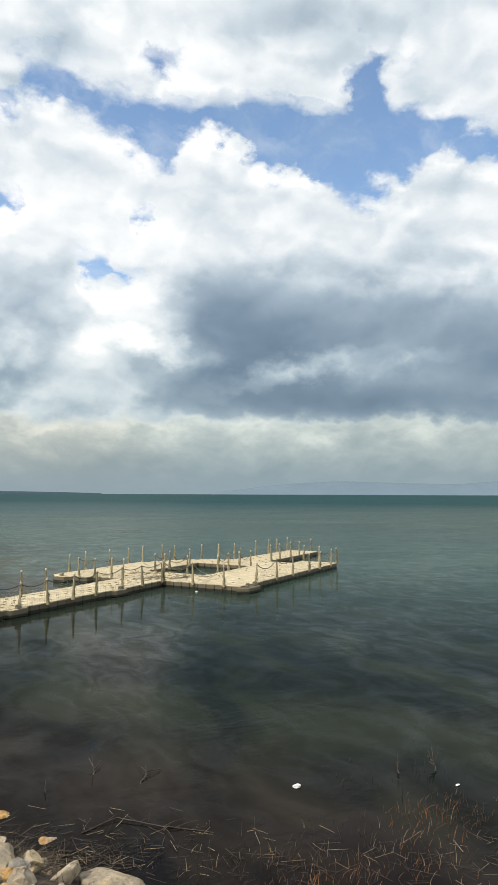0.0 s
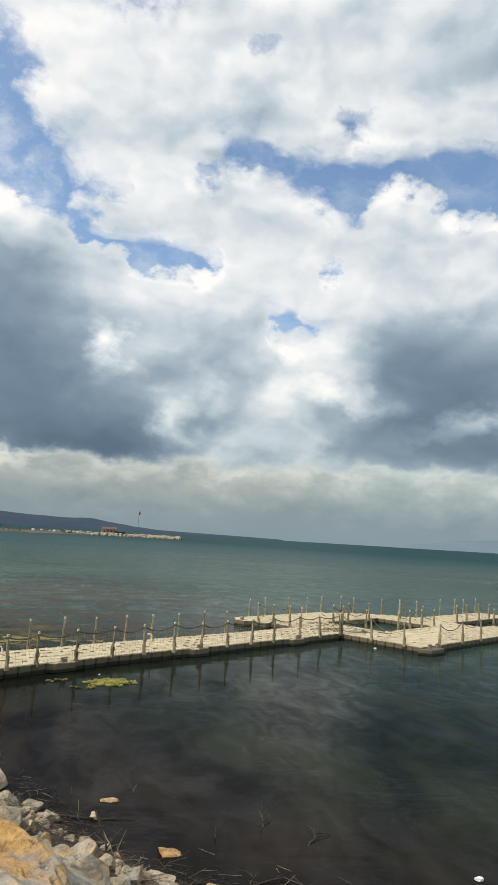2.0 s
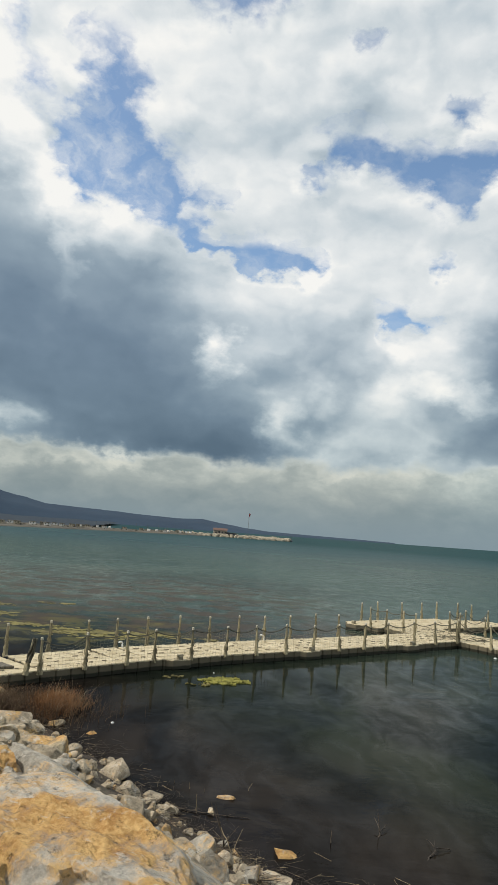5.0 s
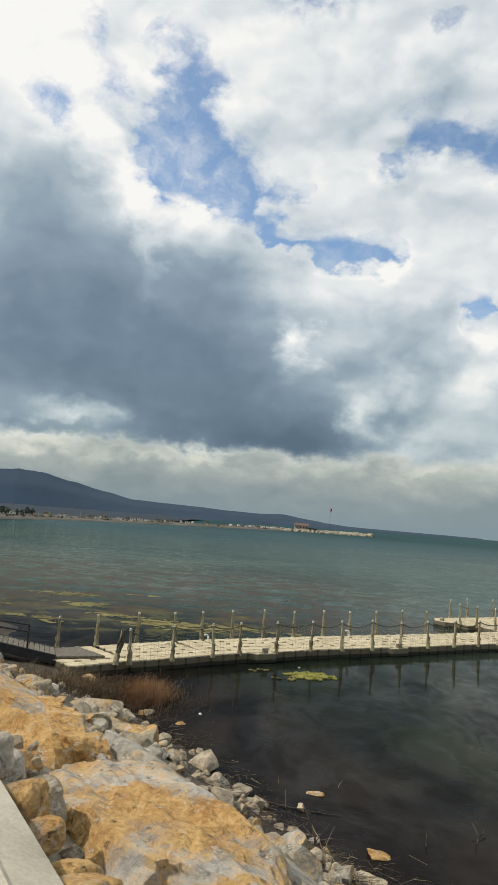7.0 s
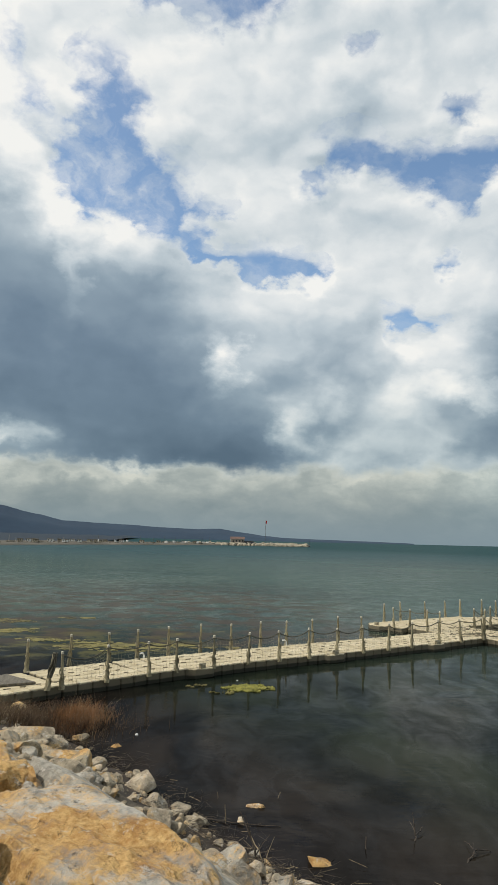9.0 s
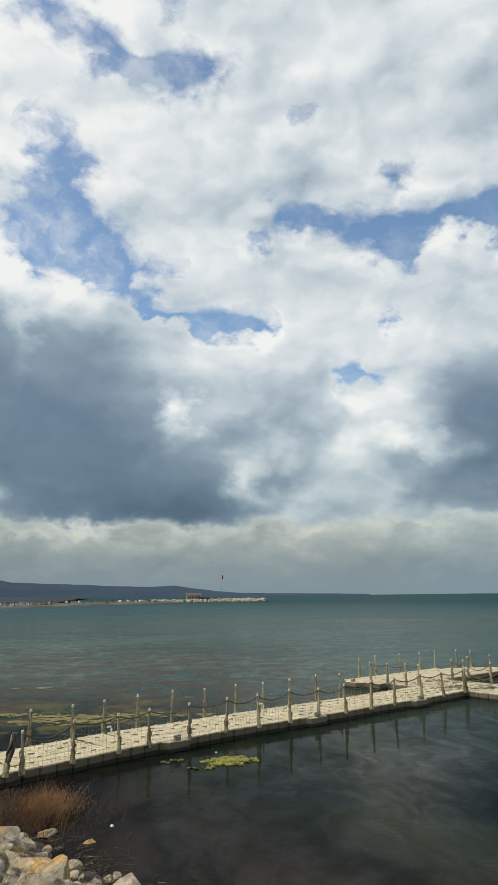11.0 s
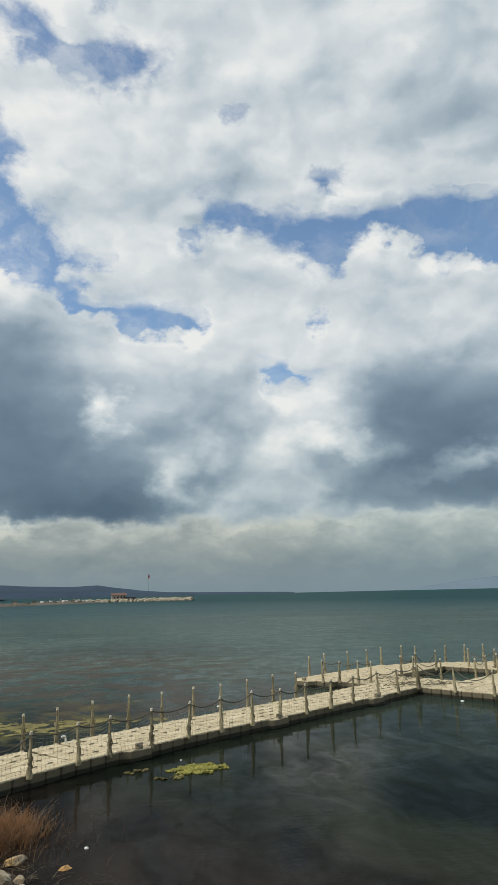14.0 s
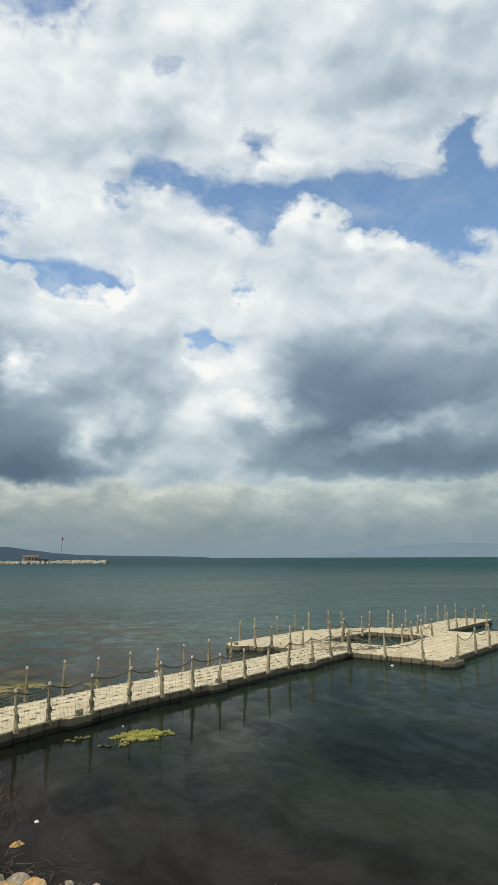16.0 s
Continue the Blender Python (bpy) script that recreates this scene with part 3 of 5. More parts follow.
def part(name, bm, mat, parent, label=""):
    ob = mesh_object(name, bm, mat)
    ob.parent = parent
    return tagged(ob, label) if label else ob


def shared(name, me, parent, m):
    ob = new(name, me)
    ob.parent = parent
    ob.matrix_basis = m
    return ob


def box(bm, size, m=Matrix(), bevel=0.0):
    r = bmesh.ops.create_cube(bm, size=1.0, matrix=m @ Matrix.Diagonal((*size, 1)))
    if bevel:
        edges = {e for v in r["verts"] for e in v.link_edges}
        bmesh.ops.bevel(bm, geom=list(edges), offset=bevel, segments=1, affect="EDGES")
    return r["verts"]


def tube(bm, pts, radii, sides=6, cap=True):
    """A bent, tapered tube along pts."""
    rings = []
    pts = [Vector(p) for p in pts]
    for k, p in enumerate(pts):
        d = (pts[min(k + 1, len(pts) - 1)] - pts[max(k - 1, 0)]).normalized()
        side = d.cross(Vector((0, 0, 1)) if abs(d.z) < 0.9 else Vector((1, 0, 0))).normalized()
        up = side.cross(d)
        r = radii[k] if isinstance(radii, (list, tuple)) else radii
        rings.append([bm.verts.new(p + r * (math.cos(a) * side + math.sin(a) * up)) for a in (2 * math.pi * j / sides for j in range(sides))])
    for a, b in zip(rings, rings[1:]):
        for j in range(sides):
            bm.faces.new((a[j], a[(j + 1) % sides], b[(j + 1) % sides], b[j]))
    if cap and sides > 2:
        bm.faces.new(rings[0][::-1]), bm.faces.new(rings[-1])


def smooth_faces(bm):
    for f in bm.faces:
        f.smooth = True


# ---------------------------------------------------------------- lake and land
def shore(s, q, z=0.0):
    """From metres out from the path's edge and along it to the world."""
    return Vector((0.8 * s - 0.6 * q, 0.6 * s + 0.8 * q, z))


def build_water():
    bm = bmesh.new()
    ring = [(-5200, -5200), (5200, -5200), (5200, 5200), (-5200, 5200)]
    bm.faces.new([bm.verts.new((x, y, 0)) for x, y in ring])
    tagged(mesh_object("water", bm, WATER), "dark grey-green lake water with small ripples", "water", kind="structure")


PATH_Z = 3.3


def ground_z(s, q):
    n = noise.noise(Vector((s * 0.6, q * 0.6, 0.0)))
    z = 2.75 - (s - 0.5) * 0.475 if s < 6.4 else -0.05 - (s - 6.4) * 0.25
    if z > 0:
        z *= 1 - 0.62 * min(1.0, max(0.0, (q - 10.5) / 8))      # the bank gets lower towards the gangway
    return z + 0.16 * n + 0.05 * noise.noise(Vector((s * 2.3, q * 2.3, 4.0)))


def build_ground():
    bm = bmesh.new()
    ss = [-600, -150, -50, -20, -9, -6.3, -5.6, -1.0] + [0.2 + 0.3 * k for k in range(36)]
    qs = [-600, -200, -80, -40, -22] + [-14 + 0.4 * k for k in range(120)] + [37, 42, 50, 60]

    def lie(s, q):
        if s >= 0.2:
            return ground_z(s, q)
        return 2.6 if s > -6 else PATH_Z - 0.08 + 0.06 * noise.noise(Vector((s * 0.2, q * 0.2, 7.0)))

    grid = [[bm.verts.new(shore(s, q, lie(s, q))) for s in ss] for q in qs]
    for a, b in zip(grid, grid[1:]):
        for k in range(len(ss) - 1):
            bm.faces.new((a[k], a[k + 1], b[k + 1], b[k]))
    bmesh.ops.recalc_face_normals(bm, faces=bm.faces)
    smooth_faces(bm)
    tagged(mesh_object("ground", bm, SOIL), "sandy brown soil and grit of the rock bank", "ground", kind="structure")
    # the path on which the camera stands: slabs with a sloped outer edge
    pav = thing("pavement", shore(-2.0, 5.0, 0), "pale worn concrete promenade slabs beside the boulders", "pavement", kind="structure")
    rot = math.degrees(math.atan2(0.8, -0.6))
    for k in range(24):
        bm = bmesh.new()
        q0, q1 = -26 + 3.0 * k, -26 + 3.0 * k + 2.985
        prof = [(-6.0, PATH_Z), (-0.25, PATH_Z - 0.01), (-0.22, PATH_Z - 0.025), (0.16, PATH_Z - 0.04), (0.19, PATH_Z - 0.065), (0.46, PATH_Z - 0.16), (0.50, PATH_Z - 0.24), (0.52, PATH_Z - 2.4), (-6.0, PATH_Z - 2.4)]
        ends = []
        for q in (q0, q1):
            ends.append([bm.verts.new(shore(s + 0.05 * noise.noise(Vector((q * 0.8, s, 3))), q, z) - pav.location) for s, z in prof])
        n = len(prof)
        for j in range(n):
            bm.faces.new((ends[0][j], ends[0][(j + 1) % n], ends[1][(j + 1) % n], ends[1][j]))
        bm.faces.new(ends[0][::-1]), bm.faces.new(ends[1])
        bmesh.ops.recalc_face_normals(bm, faces=bm.faces)
        part("slab", bm, CONCRETE, pav)


def rock_mesh(seed, size, cuts=13, detail=4, rough=0.05, flats=(), block=0):
    """An angular stone: a ball cut flat by planes, then roughened."""
    rng = random.Random(seed)
    bm = bmesh.new()
    bmesh.ops.create_icosphere(bm, subdivisions=detail, radius=1.0)
    planes = [(Vector(d).normalized(), h) for d, h in flats]
    for _ in range(cuts):
        d = Vector((rng.gauss(0, 1), rng.gauss(0, 1), rng.gauss(0, 1))).normalized()
        planes.append((d, rng.uniform(0.95, 1.22) if block else rng.uniform(0.42, 0.74)))
    off = Vector((rng.uniform(0, 99), rng.uniform(0, 99), rng.uniform(0, 99)))
    for v in bm.verts:
        p = v.co.copy()
        if block:
            p /= (abs(p.x) ** block + abs(p.y) ** block + abs(p.z) ** block) ** (1 / block)
        for d, h in planes:
            over = p.dot(d) - h
            if over > 0:
                p -= d * over
        n = v.co.normalized()
        if block:
            # broken faces: every cell is a flat chip with its own slant
            chip = 0.0
            for k, share in ((1.6, 1.0), (3.7, 0.5)):
                w = p * k + off
                c = noise.voronoi(w)[1][0]
                chip += share * (max(-0.3, min(0.3, (w - c).dot(noise.noise_vector(c * 3.7)) * 1.6)) + 0.35 * noise.noise(c * 5.3))
            p += n * (chip * rough * 1.5 + noise.fractal(p * 3.0 + off, 0.8, 2.1, 7) * rough * 0.5)
        else:
            p += n * (noise.fractal(p * 2.2 + off, 0.8, 2.0, 5) * rough * 0.6)
        v.co = Vector((p.x * size[0], p.y * size[1], p.z * size[2])) * (1.0 if block else 1.25)
    return bm


def rock(name, seed, at, size, mat, label, turn=0.0, tip=(0, 0), cuts=13, detail=4, rough=0.05, group="", category="rock", flats=(), block=0):
    bm = rock_mesh(seed, size, cuts, detail, rough, flats, block)
    ob = mesh_object(name, bm, mat)
    ob.matrix_basis = pose(*at, tip[0], tip[1], turn)
    return tagged(ob, label, category, group)


build_water()
build_ground()

# ---------------------------------------------------------------- floating pier
DECK, CUBE = 0.35, 0.5
U, V = Vector((0.829, 0.559, 0)), Vector((-0.559, 0.829, 0))   # along the pier's outer end, and away from the shore
CORNER = Vector((12.05, 32.3, 0))


def plat(a, b, z=DECK):
    return CORNER + a * U + b * V + Vector((0, 0, z))


def pontoon_mesh():
    """One hollow plastic float: chamfered upright corners, rounded rim, a lug in the middle of two sides."""
    bm = bmesh.new()
    h, c = CUBE / 2 - 0.006, 0.035
    outline = [(-h + c, -h), (h - c, -h), (h, -h + c), (h, h - c), (h - c, h), (-h + c, h), (-h, h - c), (-h, -h + c)]
    rings = []
    for z, k in ((-0.40, 0.95), (-0.35, 1.0), (-0.035, 1.0), (-0.010, 0.975), (0.0, 0.93)):
        rings.append([bm.verts.new((x * k, y * k, z)) for x, y in outline])
    for a, b in zip(rings, rings[1:]):
        for j in range(8):
            bm.faces.new((a[j], a[(j + 1) % 8], b[(j + 1) % 8], b[j]))
    bm.faces.new(rings[-1]), bm.faces.new(rings[0][::-1])
    me = bpy.data.meshes.new("pontoon")
    bm.to_mesh(me)
    bm.free()
    me.materials.append(PLASTIC)
    return me


FRONT = [(-6.60, 18.60), (-5.35, 19.90), (-4.03, 21.02), (-2.86, 22.10), (-1.95, 22.82), (-0.76, 23.66), (0.47, 24.55), (1.70, 25.38),
         (2.92, 26.18), (4.14, 26.96), (5.38, 27.76), (6.60, 28.58), (7.86, 29.44), (9.20, 30.30), (10.60, 31.28), (12.05, 32.30)]


def along(points, d):
    """The place and heading at d metres along a line of points."""
    pts = [Vector((*p, 0)) for p in points]
    for a, b in zip(pts, pts[1:]):
        n = (b - a).length
        if d <= n or b is pts[-1]:
            k = d / n
            return a.lerp(b, k), (b - a).normalized()
        d -= n


LENGTH = sum((Vector(b) - Vector(a)).length for a, b in zip(FRONT, FRONT[1:]))


def dip(p):
    """The floats ride a little unevenly."""
    return 0.016 * noise.noise(Vector((p.x * 0.5, p.y * 0.5, 0)))


def on_platform(a, b):
    """Whether a float lies at a, b (metres from the inner corner)."""
    if 2.9 < a < 8.6 and -0.6 < b < 3.1:
        return False                                   # the open basin
    if a > 11.6 and -2.15 < b < 0.0:
        return False                                   # the slot between the two outer fingers
    if b < -2.15:
        return -0.1 < a < 13.1 and b > -4.65
    if b < 0:
        return -0.1 < a < 11.6
    top = [(-1.0, 7.1), (4.5, 7.1), (7.0, 6.7), (9.0, 5.7), (10.1, 4.7), (10.9, 3.4), (11.4, 2.5), (20.4, 2.5)]
    for (a0, b0), (a1, b1) in zip(top, top[1:]):
        if a0 <= a < a1:
            limit = b0 + (b1 - b0) * (a - a0) / (a1 - a0)
            left = -0.05 if b < 2.5 else (-0.55 if b < 4.6 else -1.0)
            return b < limit and a > left
    return False


def build_pier():
    pontoon = pontoon_mesh()
    pier = thing("floating_pier", (*FRONT[0], 0), "cream plastic float pier dulled by dust and droppings", "pier")
    base = Matrix.Translation(-pier.location)
    rows = int(LENGTH / CUBE)
    for k in range(rows):
        p, d = along(FRONT, (k + 0.5) * LENGTH / rows)
        n = Vector((-d.y, d.x, 0))
        heading = math.degrees(math.atan2(d.y, d.x))
        for j in range(5):
            c = p + n * (j + 0.5) * CUBE
            shared("pontoon", pontoon, pier, base @ pose(c.x, c.y, DECK + dip(c), 0, 0, heading) @ Matrix.Diagonal((LENGTH / rows / CUBE, 1, 1, 1)))
    bm = bmesh.new()
    for k in range(rows + 1):
        p, d = along(FRONT, k * LENGTH / rows)
        n = Vector((-d.y, d.x, 0))
        for j in range(6):
            c = p + n * j * CUBE - pier.location
            bmesh.ops.create_cone(bm, cap_ends=True, segments=6, radius1=0.075, radius2=0.06, depth=0.03,
                                  matrix=pose(c.x, c.y, DECK - 0.006 + dip(c + pier.location)))
    tagged(part("coupling", bm, PIN, pier), kind="stuff")
    bm = bmesh.new()
    rng = random.Random(8)
    for k in range(1, rows):
        p, d = along(FRONT, k * LENGTH / rows)
        n = Vector((-d.y, d.x, 0))
        for j in range(1, 5):
            if rng.random() < 0.5:
                c = p + n * j * CUBE - pier.location
                box(bm, (rng.uniform(0.13, 0.22), 0.035, 0.03), pose(c.x, c.y, DECK + 0.012 + dip(c + pier.location), 0, 0, math.degrees(math.atan2(d.y, d.x)) + rng.uniform(-12, 12)), 0.008)
    tagged(part("joint_lug", bm, LUG, pier), kind="stuff")
    # mooring lobes that stick out from the side, each with a cleat
    for d0 in (7.15, 13.4, 19.55):
        p, d = along(FRONT, d0)
        n = Vector((d.y, -d.x, 0))
        lobe(pier, p - pier.location, d, n, 0.55, 0.2)
    # the wide platform
    outer = thing("floating_platform", plat(6, -3.4, 0), "broad cream plastic float platform round an open basin", "pier")
    base = Matrix.Translation(-outer.location)
    turn = math.degrees(math.atan2(U.y, U.x))
    cells = [(-1.0 + CUBE * (i + 0.5) + 0.0, -4.65 + CUBE * (j + 0.5)) for i in range(43) for j in range(24)]
    cells = [c for c in cells if on_platform(*c)]
    rest = bmesh.new()
    for a, b in cells:
        c = plat(a, b, 0)
        m = base @ pose(c.x, c.y, DECK + dip(c), 0, 0, turn)
        if b < 0.5 and a < 13.2:
            shared("pontoon", pontoon, outer, m)
        else:
            rest.from_mesh(pontoon)
            rest.verts.ensure_lookup_table()
            bmesh.ops.transform(rest, matrix=m, verts=rest.verts[-40:])
    tagged(part("pontoon_field", rest, PLASTIC, outer), kind="stuff")
    bm = bmesh.new()
    for a, b in cells:
        if rng.random() < 0.22 and (a + CUBE, b) in cells and (a, b + CUBE) in cells:
            c = plat(a + CUBE / 2, b + CUBE / 2, 0)
            box(bm, (rng.uniform(0.13, 0.22), 0.035, 0.03), base @ pose(c.x, c.y, DECK + 0.012 + dip(c), 0, 0, turn + rng.uniform(-12, 12)), 0.008)
    tagged(part("joint_lug", bm, LUG, outer), kind="stuff")
    lobe(outer, plat(0.55, -4.65, 0) - outer.location, U, -V, 0.9, 0.5, two=True)
    lobe(outer, plat(-1.0, 6.0, 0) - outer.location, V, -U, 0.6, 0.35)


def lobe(parent, p, d, n, half, out, two=False):
    bm = bmesh.new()
    shape = [(-half, -0.03), (-half * 0.55, out), (half * 0.75, out), (half, out * 0.35), (half, -0.03)]
    lo = [bm.verts.new(p + d * a + n * b + Vector((0, 0, 0.0))) for a, b in shape]
    hi = [bm.verts.new(p + d * a * 0.98 + n * (b - 0.015) + Vector((0, 0, DECK - (0.07 if two else 0.02)))) for a, b in shape]
    for j in range(5):
        bm.faces.new((lo[j], lo[(j + 1) % 5], hi[(j + 1) % 5], hi[j]))
    bm.faces.new(hi), bm.faces.new(lo[::-1])
    bmesh.ops.recalc_face_normals(bm, faces=bm.faces)
    bmesh.ops.bevel(bm, geom=[e for e in bm.edges], offset=0.025, segments=1, affect="EDGES")
    ob = part("mooring_lobe", bm, PLASTIC, parent)
    for k in ((-0.25, 0.55) if two else (0.05,)):
        c = p + d * (half * k) + n * out * 0.45
        bm = bmesh.new()
        box(bm, (0.20, 0.16, 0.14), pose(c.x, c.y, DECK + 0.04, 0, 0, math.degrees(math.atan2(d.y, d.x))), 0.02)
        box(bm, (0.28, 0.09, 0.05), pose(c.x, c.y, DECK + 0.12, 0, 0, math.degrees(math.atan2(d.y, d.x)) + 8), 0.015)
        part("cleat", bm, CLEAT, ob, "dark mooring cleat")


def post_mesh(seed):
    """A fence post: flared foot bolted to the float's side, lumpy where net is wound round it, a round cap."""
    rng = random.Random(seed)
    bm = bmesh.new()
    zs = [0.0, 0.06, 0.14, 0.24, 0.36, 0.52, 0.68, 0.84, 0.98, 1.06]
    rs = [0.088, 0.084, 0.068, 0.056, 0.050, 0.045, 0.042, 0.040, 0.038, 0.034]
    folds = [rng.uniform(0.72, 1.25) for _ in range(12)]
    rings = []
    for k, (z, r) in enumerate(zip(zs, rs)):
        ring = []
        for j in range(12):
            a = 2 * math.pi * j / 12
            w = r * (folds[j] + rng.uniform(-0.14, 0.20) if 0 < k < 9 else 1.0)
            ring.append(bm.verts.new((w * math.cos(a), w * math.sin(a) * 0.9, z)))
        rings.append(ring)
    for a, b in zip(rings, rings[1:]):
        for j in range(12):
            bm.faces.new((a[j], a[(j + 1) % 12], b[(j + 1) % 12], b[j]))
    bm.faces.new(rings[-1]), bm.faces.new(rings[0][::-1])
    # net gathered and tied round the post
    for _ in range(5):
        a0, z0 = rng.uniform(0, 6.28), rng.uniform(0.35, 0.75)
        pts = [(0.066 * math.cos(a0 + 0.5 * t), 0.066 * math.sin(a0 + 0.5 * t), z0 - 0.05 * t + rng.uniform(-0.012, 0.012)) for t in range(9)]
        tube(bm, pts, 0.016, 4)
    me = bpy.data.meshes.new("post")
    bm.to_mesh(me)
    bm.free()
    me.materials.append(POST)
    return me


def cap_mesh():
    """The round pale knob on a post's head."""
    bm = bmesh.new()
    bmesh.ops.create_uvsphere(bm, u_segments=10, v_segments=6, radius=0.046, matrix=pose(0, 0, 1.085) @ Matrix.Diagonal((1, 1, 0.85, 1)))
    bmesh.ops.create_cone(bm, cap_ends=True, segments=10, radius1=0.046, radius2=0.044, depth=0.035, matrix=pose(0, 0, 1.045))
    smooth_faces(bm)
    me = bpy.data.meshes.new("cap")
    bm.to_mesh(me)
    bm.free()
    me.materials.append(CAP)
    return me


POSTS = [post_mesh(k) for k in range(5)]
CAP_MESH = cap_mesh()


def net_bm(a, b, sag, seed, top=0.98, low=0.08, torn=0.1):
    """Knotted netting between two posts, slack in the middle, with some meshes torn."""
    rng = random.Random(seed)
    n = max(5, int((b - a).length / 0.125))
    rows = 8
    bulge = Vector((-(b - a).y, (b - a).x, 0)).normalized() * rng.uniform(-0.10, 0.10)
    grid = []
    for i in range(n + 1):
        k = i / n
        droop = sag * 4 * k * (1 - k)
        col = []
        for j in range(rows + 1):
            w = j / rows
            z = (top - droop) * (1 - w) + low * w
            p = a.lerp(b, k) + bulge * math.sin(math.pi * k) * math.sin(math.pi * w) + Vector((rng.uniform(-1, 1), rng.uniform(-1, 1), rng.uniform(-1, 1))) * 0.014
            col.append(Vector((p.x, p.y, z + rng.uniform(-0.012, 0.012))))
        grid.append(col)
    bm = bmesh.new()
    links = [((i, j), (i, j + 1)) for i in range(n + 1) for j in range(rows)] + [((i, j), (i + 1, j)) for i in range(n) for j in range(rows)]
    links = [e for e in links if rng.random() >= torn]
    # whatever hangs on no other string has fallen off
    near = {}
    for p, q in links:
        near.setdefault(p, []).append(q), near.setdefault(q, []).append(p)
    best = set()
    left = set(near)
    while left:
        seen, todo = set(), [min(left)]
        while todo:
            k = todo.pop()
            if k not in seen:
                seen.add(k)
                todo += near[k]
        left -= seen
        best = max(best, seen, key=len)
    for e, f in links:
        if e not in best:
            continue
        p, q = grid[e[0]][e[1]], grid[f[0]][f[1]]
        d = (q - p).normalized()
        s = d.cross(Vector((0.3, 0.2, 1))).normalized() * 0.003
        t = d.cross(s)
        ring = [[bm.verts.new(v + o) for o in (s, t - s * 0.5, -t - s * 0.5)] for v in (p, q)]
        for j in range(3):
            bm.faces.new((ring[0][j], ring[0][(j + 1) % 3], ring[1][(j + 1) % 3], ring[1][j]))
    return bm


def rope_bm(a, b, sag, r=0.021):
    bm = bmesh.new()
    pts = []
    for i in range(11):
        k = i / 10
        p = a.lerp(b, k)
        pts.append(p + Vector((0, 0, -sag * 4 * k * (1 - k))))
    tube(bm, pts, r, 5)
    return bm


def fence(posts, seed, label, nets=True, gaps=(), foot=DECK - 0.09, sag=(0.10, 0.24), lean=4.0, tall=1.0):
    """A run of posts joined by sagging rope and netting. posts: their feet, in the world."""
    rng = random.Random(seed)
    top = thing("rope_fence", (posts[0][0], posts[0][1], foot), label, "fence", "rope fences of the pier")
    heads = []
    for x, y in posts:
        at = Vector((x, y, 0)) - Vector((top.location.x, top.location.y, 0))
        tilt = (rng.gauss(0, lean * 0.4), rng.gauss(0, lean * 0.4))
        h = tall * rng.uniform(0.95, 1.05)
        m = pose(at.x, at.y, 0, tilt[0], tilt[1], rng.uniform(0, 360)) @ Matrix.Diagonal((1, 1, h, 1))
        shared("cap", CAP_MESH, shared("post", rng.choice(POSTS), top, m), Matrix())
        heads.append(m @ Vector((0, 0, 1.03)))
    for k, (a, b) in enumerate(zip(heads, heads[1:])):
        if k in gaps:
            continue
        s = rng.uniform(*sag) * (b - a).length / 1.5
        part("rope", rope_bm(a, b, s), ROPE, top)
        if nets:
            bm = net_bm(Vector((a.x, a.y, 0)), Vector((b.x, b.y, 0)), s + 0.03, seed * 50 + k, top=min(a.z, b.z) - 0.03, torn=0.08 if nets is True else 0.45)
            part("netting", bm, NETTING, top)
    return top


def tangle(at, seed, size, parent_label):
    """A heap of fallen net and rope on the deck."""
    rng = random.Random(seed)
    bm = bmesh.new()
    for _ in range(14):
        p = Vector((rng.gauss(0, size[0] * 0.3), rng.gauss(0, size[1] * 0.3), 0.02))
        pts = []
        d = Vector((rng.uniform(-1, 1), rng.uniform(-1, 1), 0))
        for _ in range(9):
            pts.append(p.copy())
            d = (d + Vector((rng.uniform(-0.8, 0.8), rng.uniform(-0.8, 0.8), 0))).normalized()
            p = p + d * 0.13
            p.z = 0.012 + abs(rng.gauss(0, 0.05))
        tube(bm, pts, rng.uniform(0.006, 0.016), 4)
    ob = mesh_object("tangled_net", bm, ROPE)
    ob.location = at
    return tagged(ob, parent_label, "net")


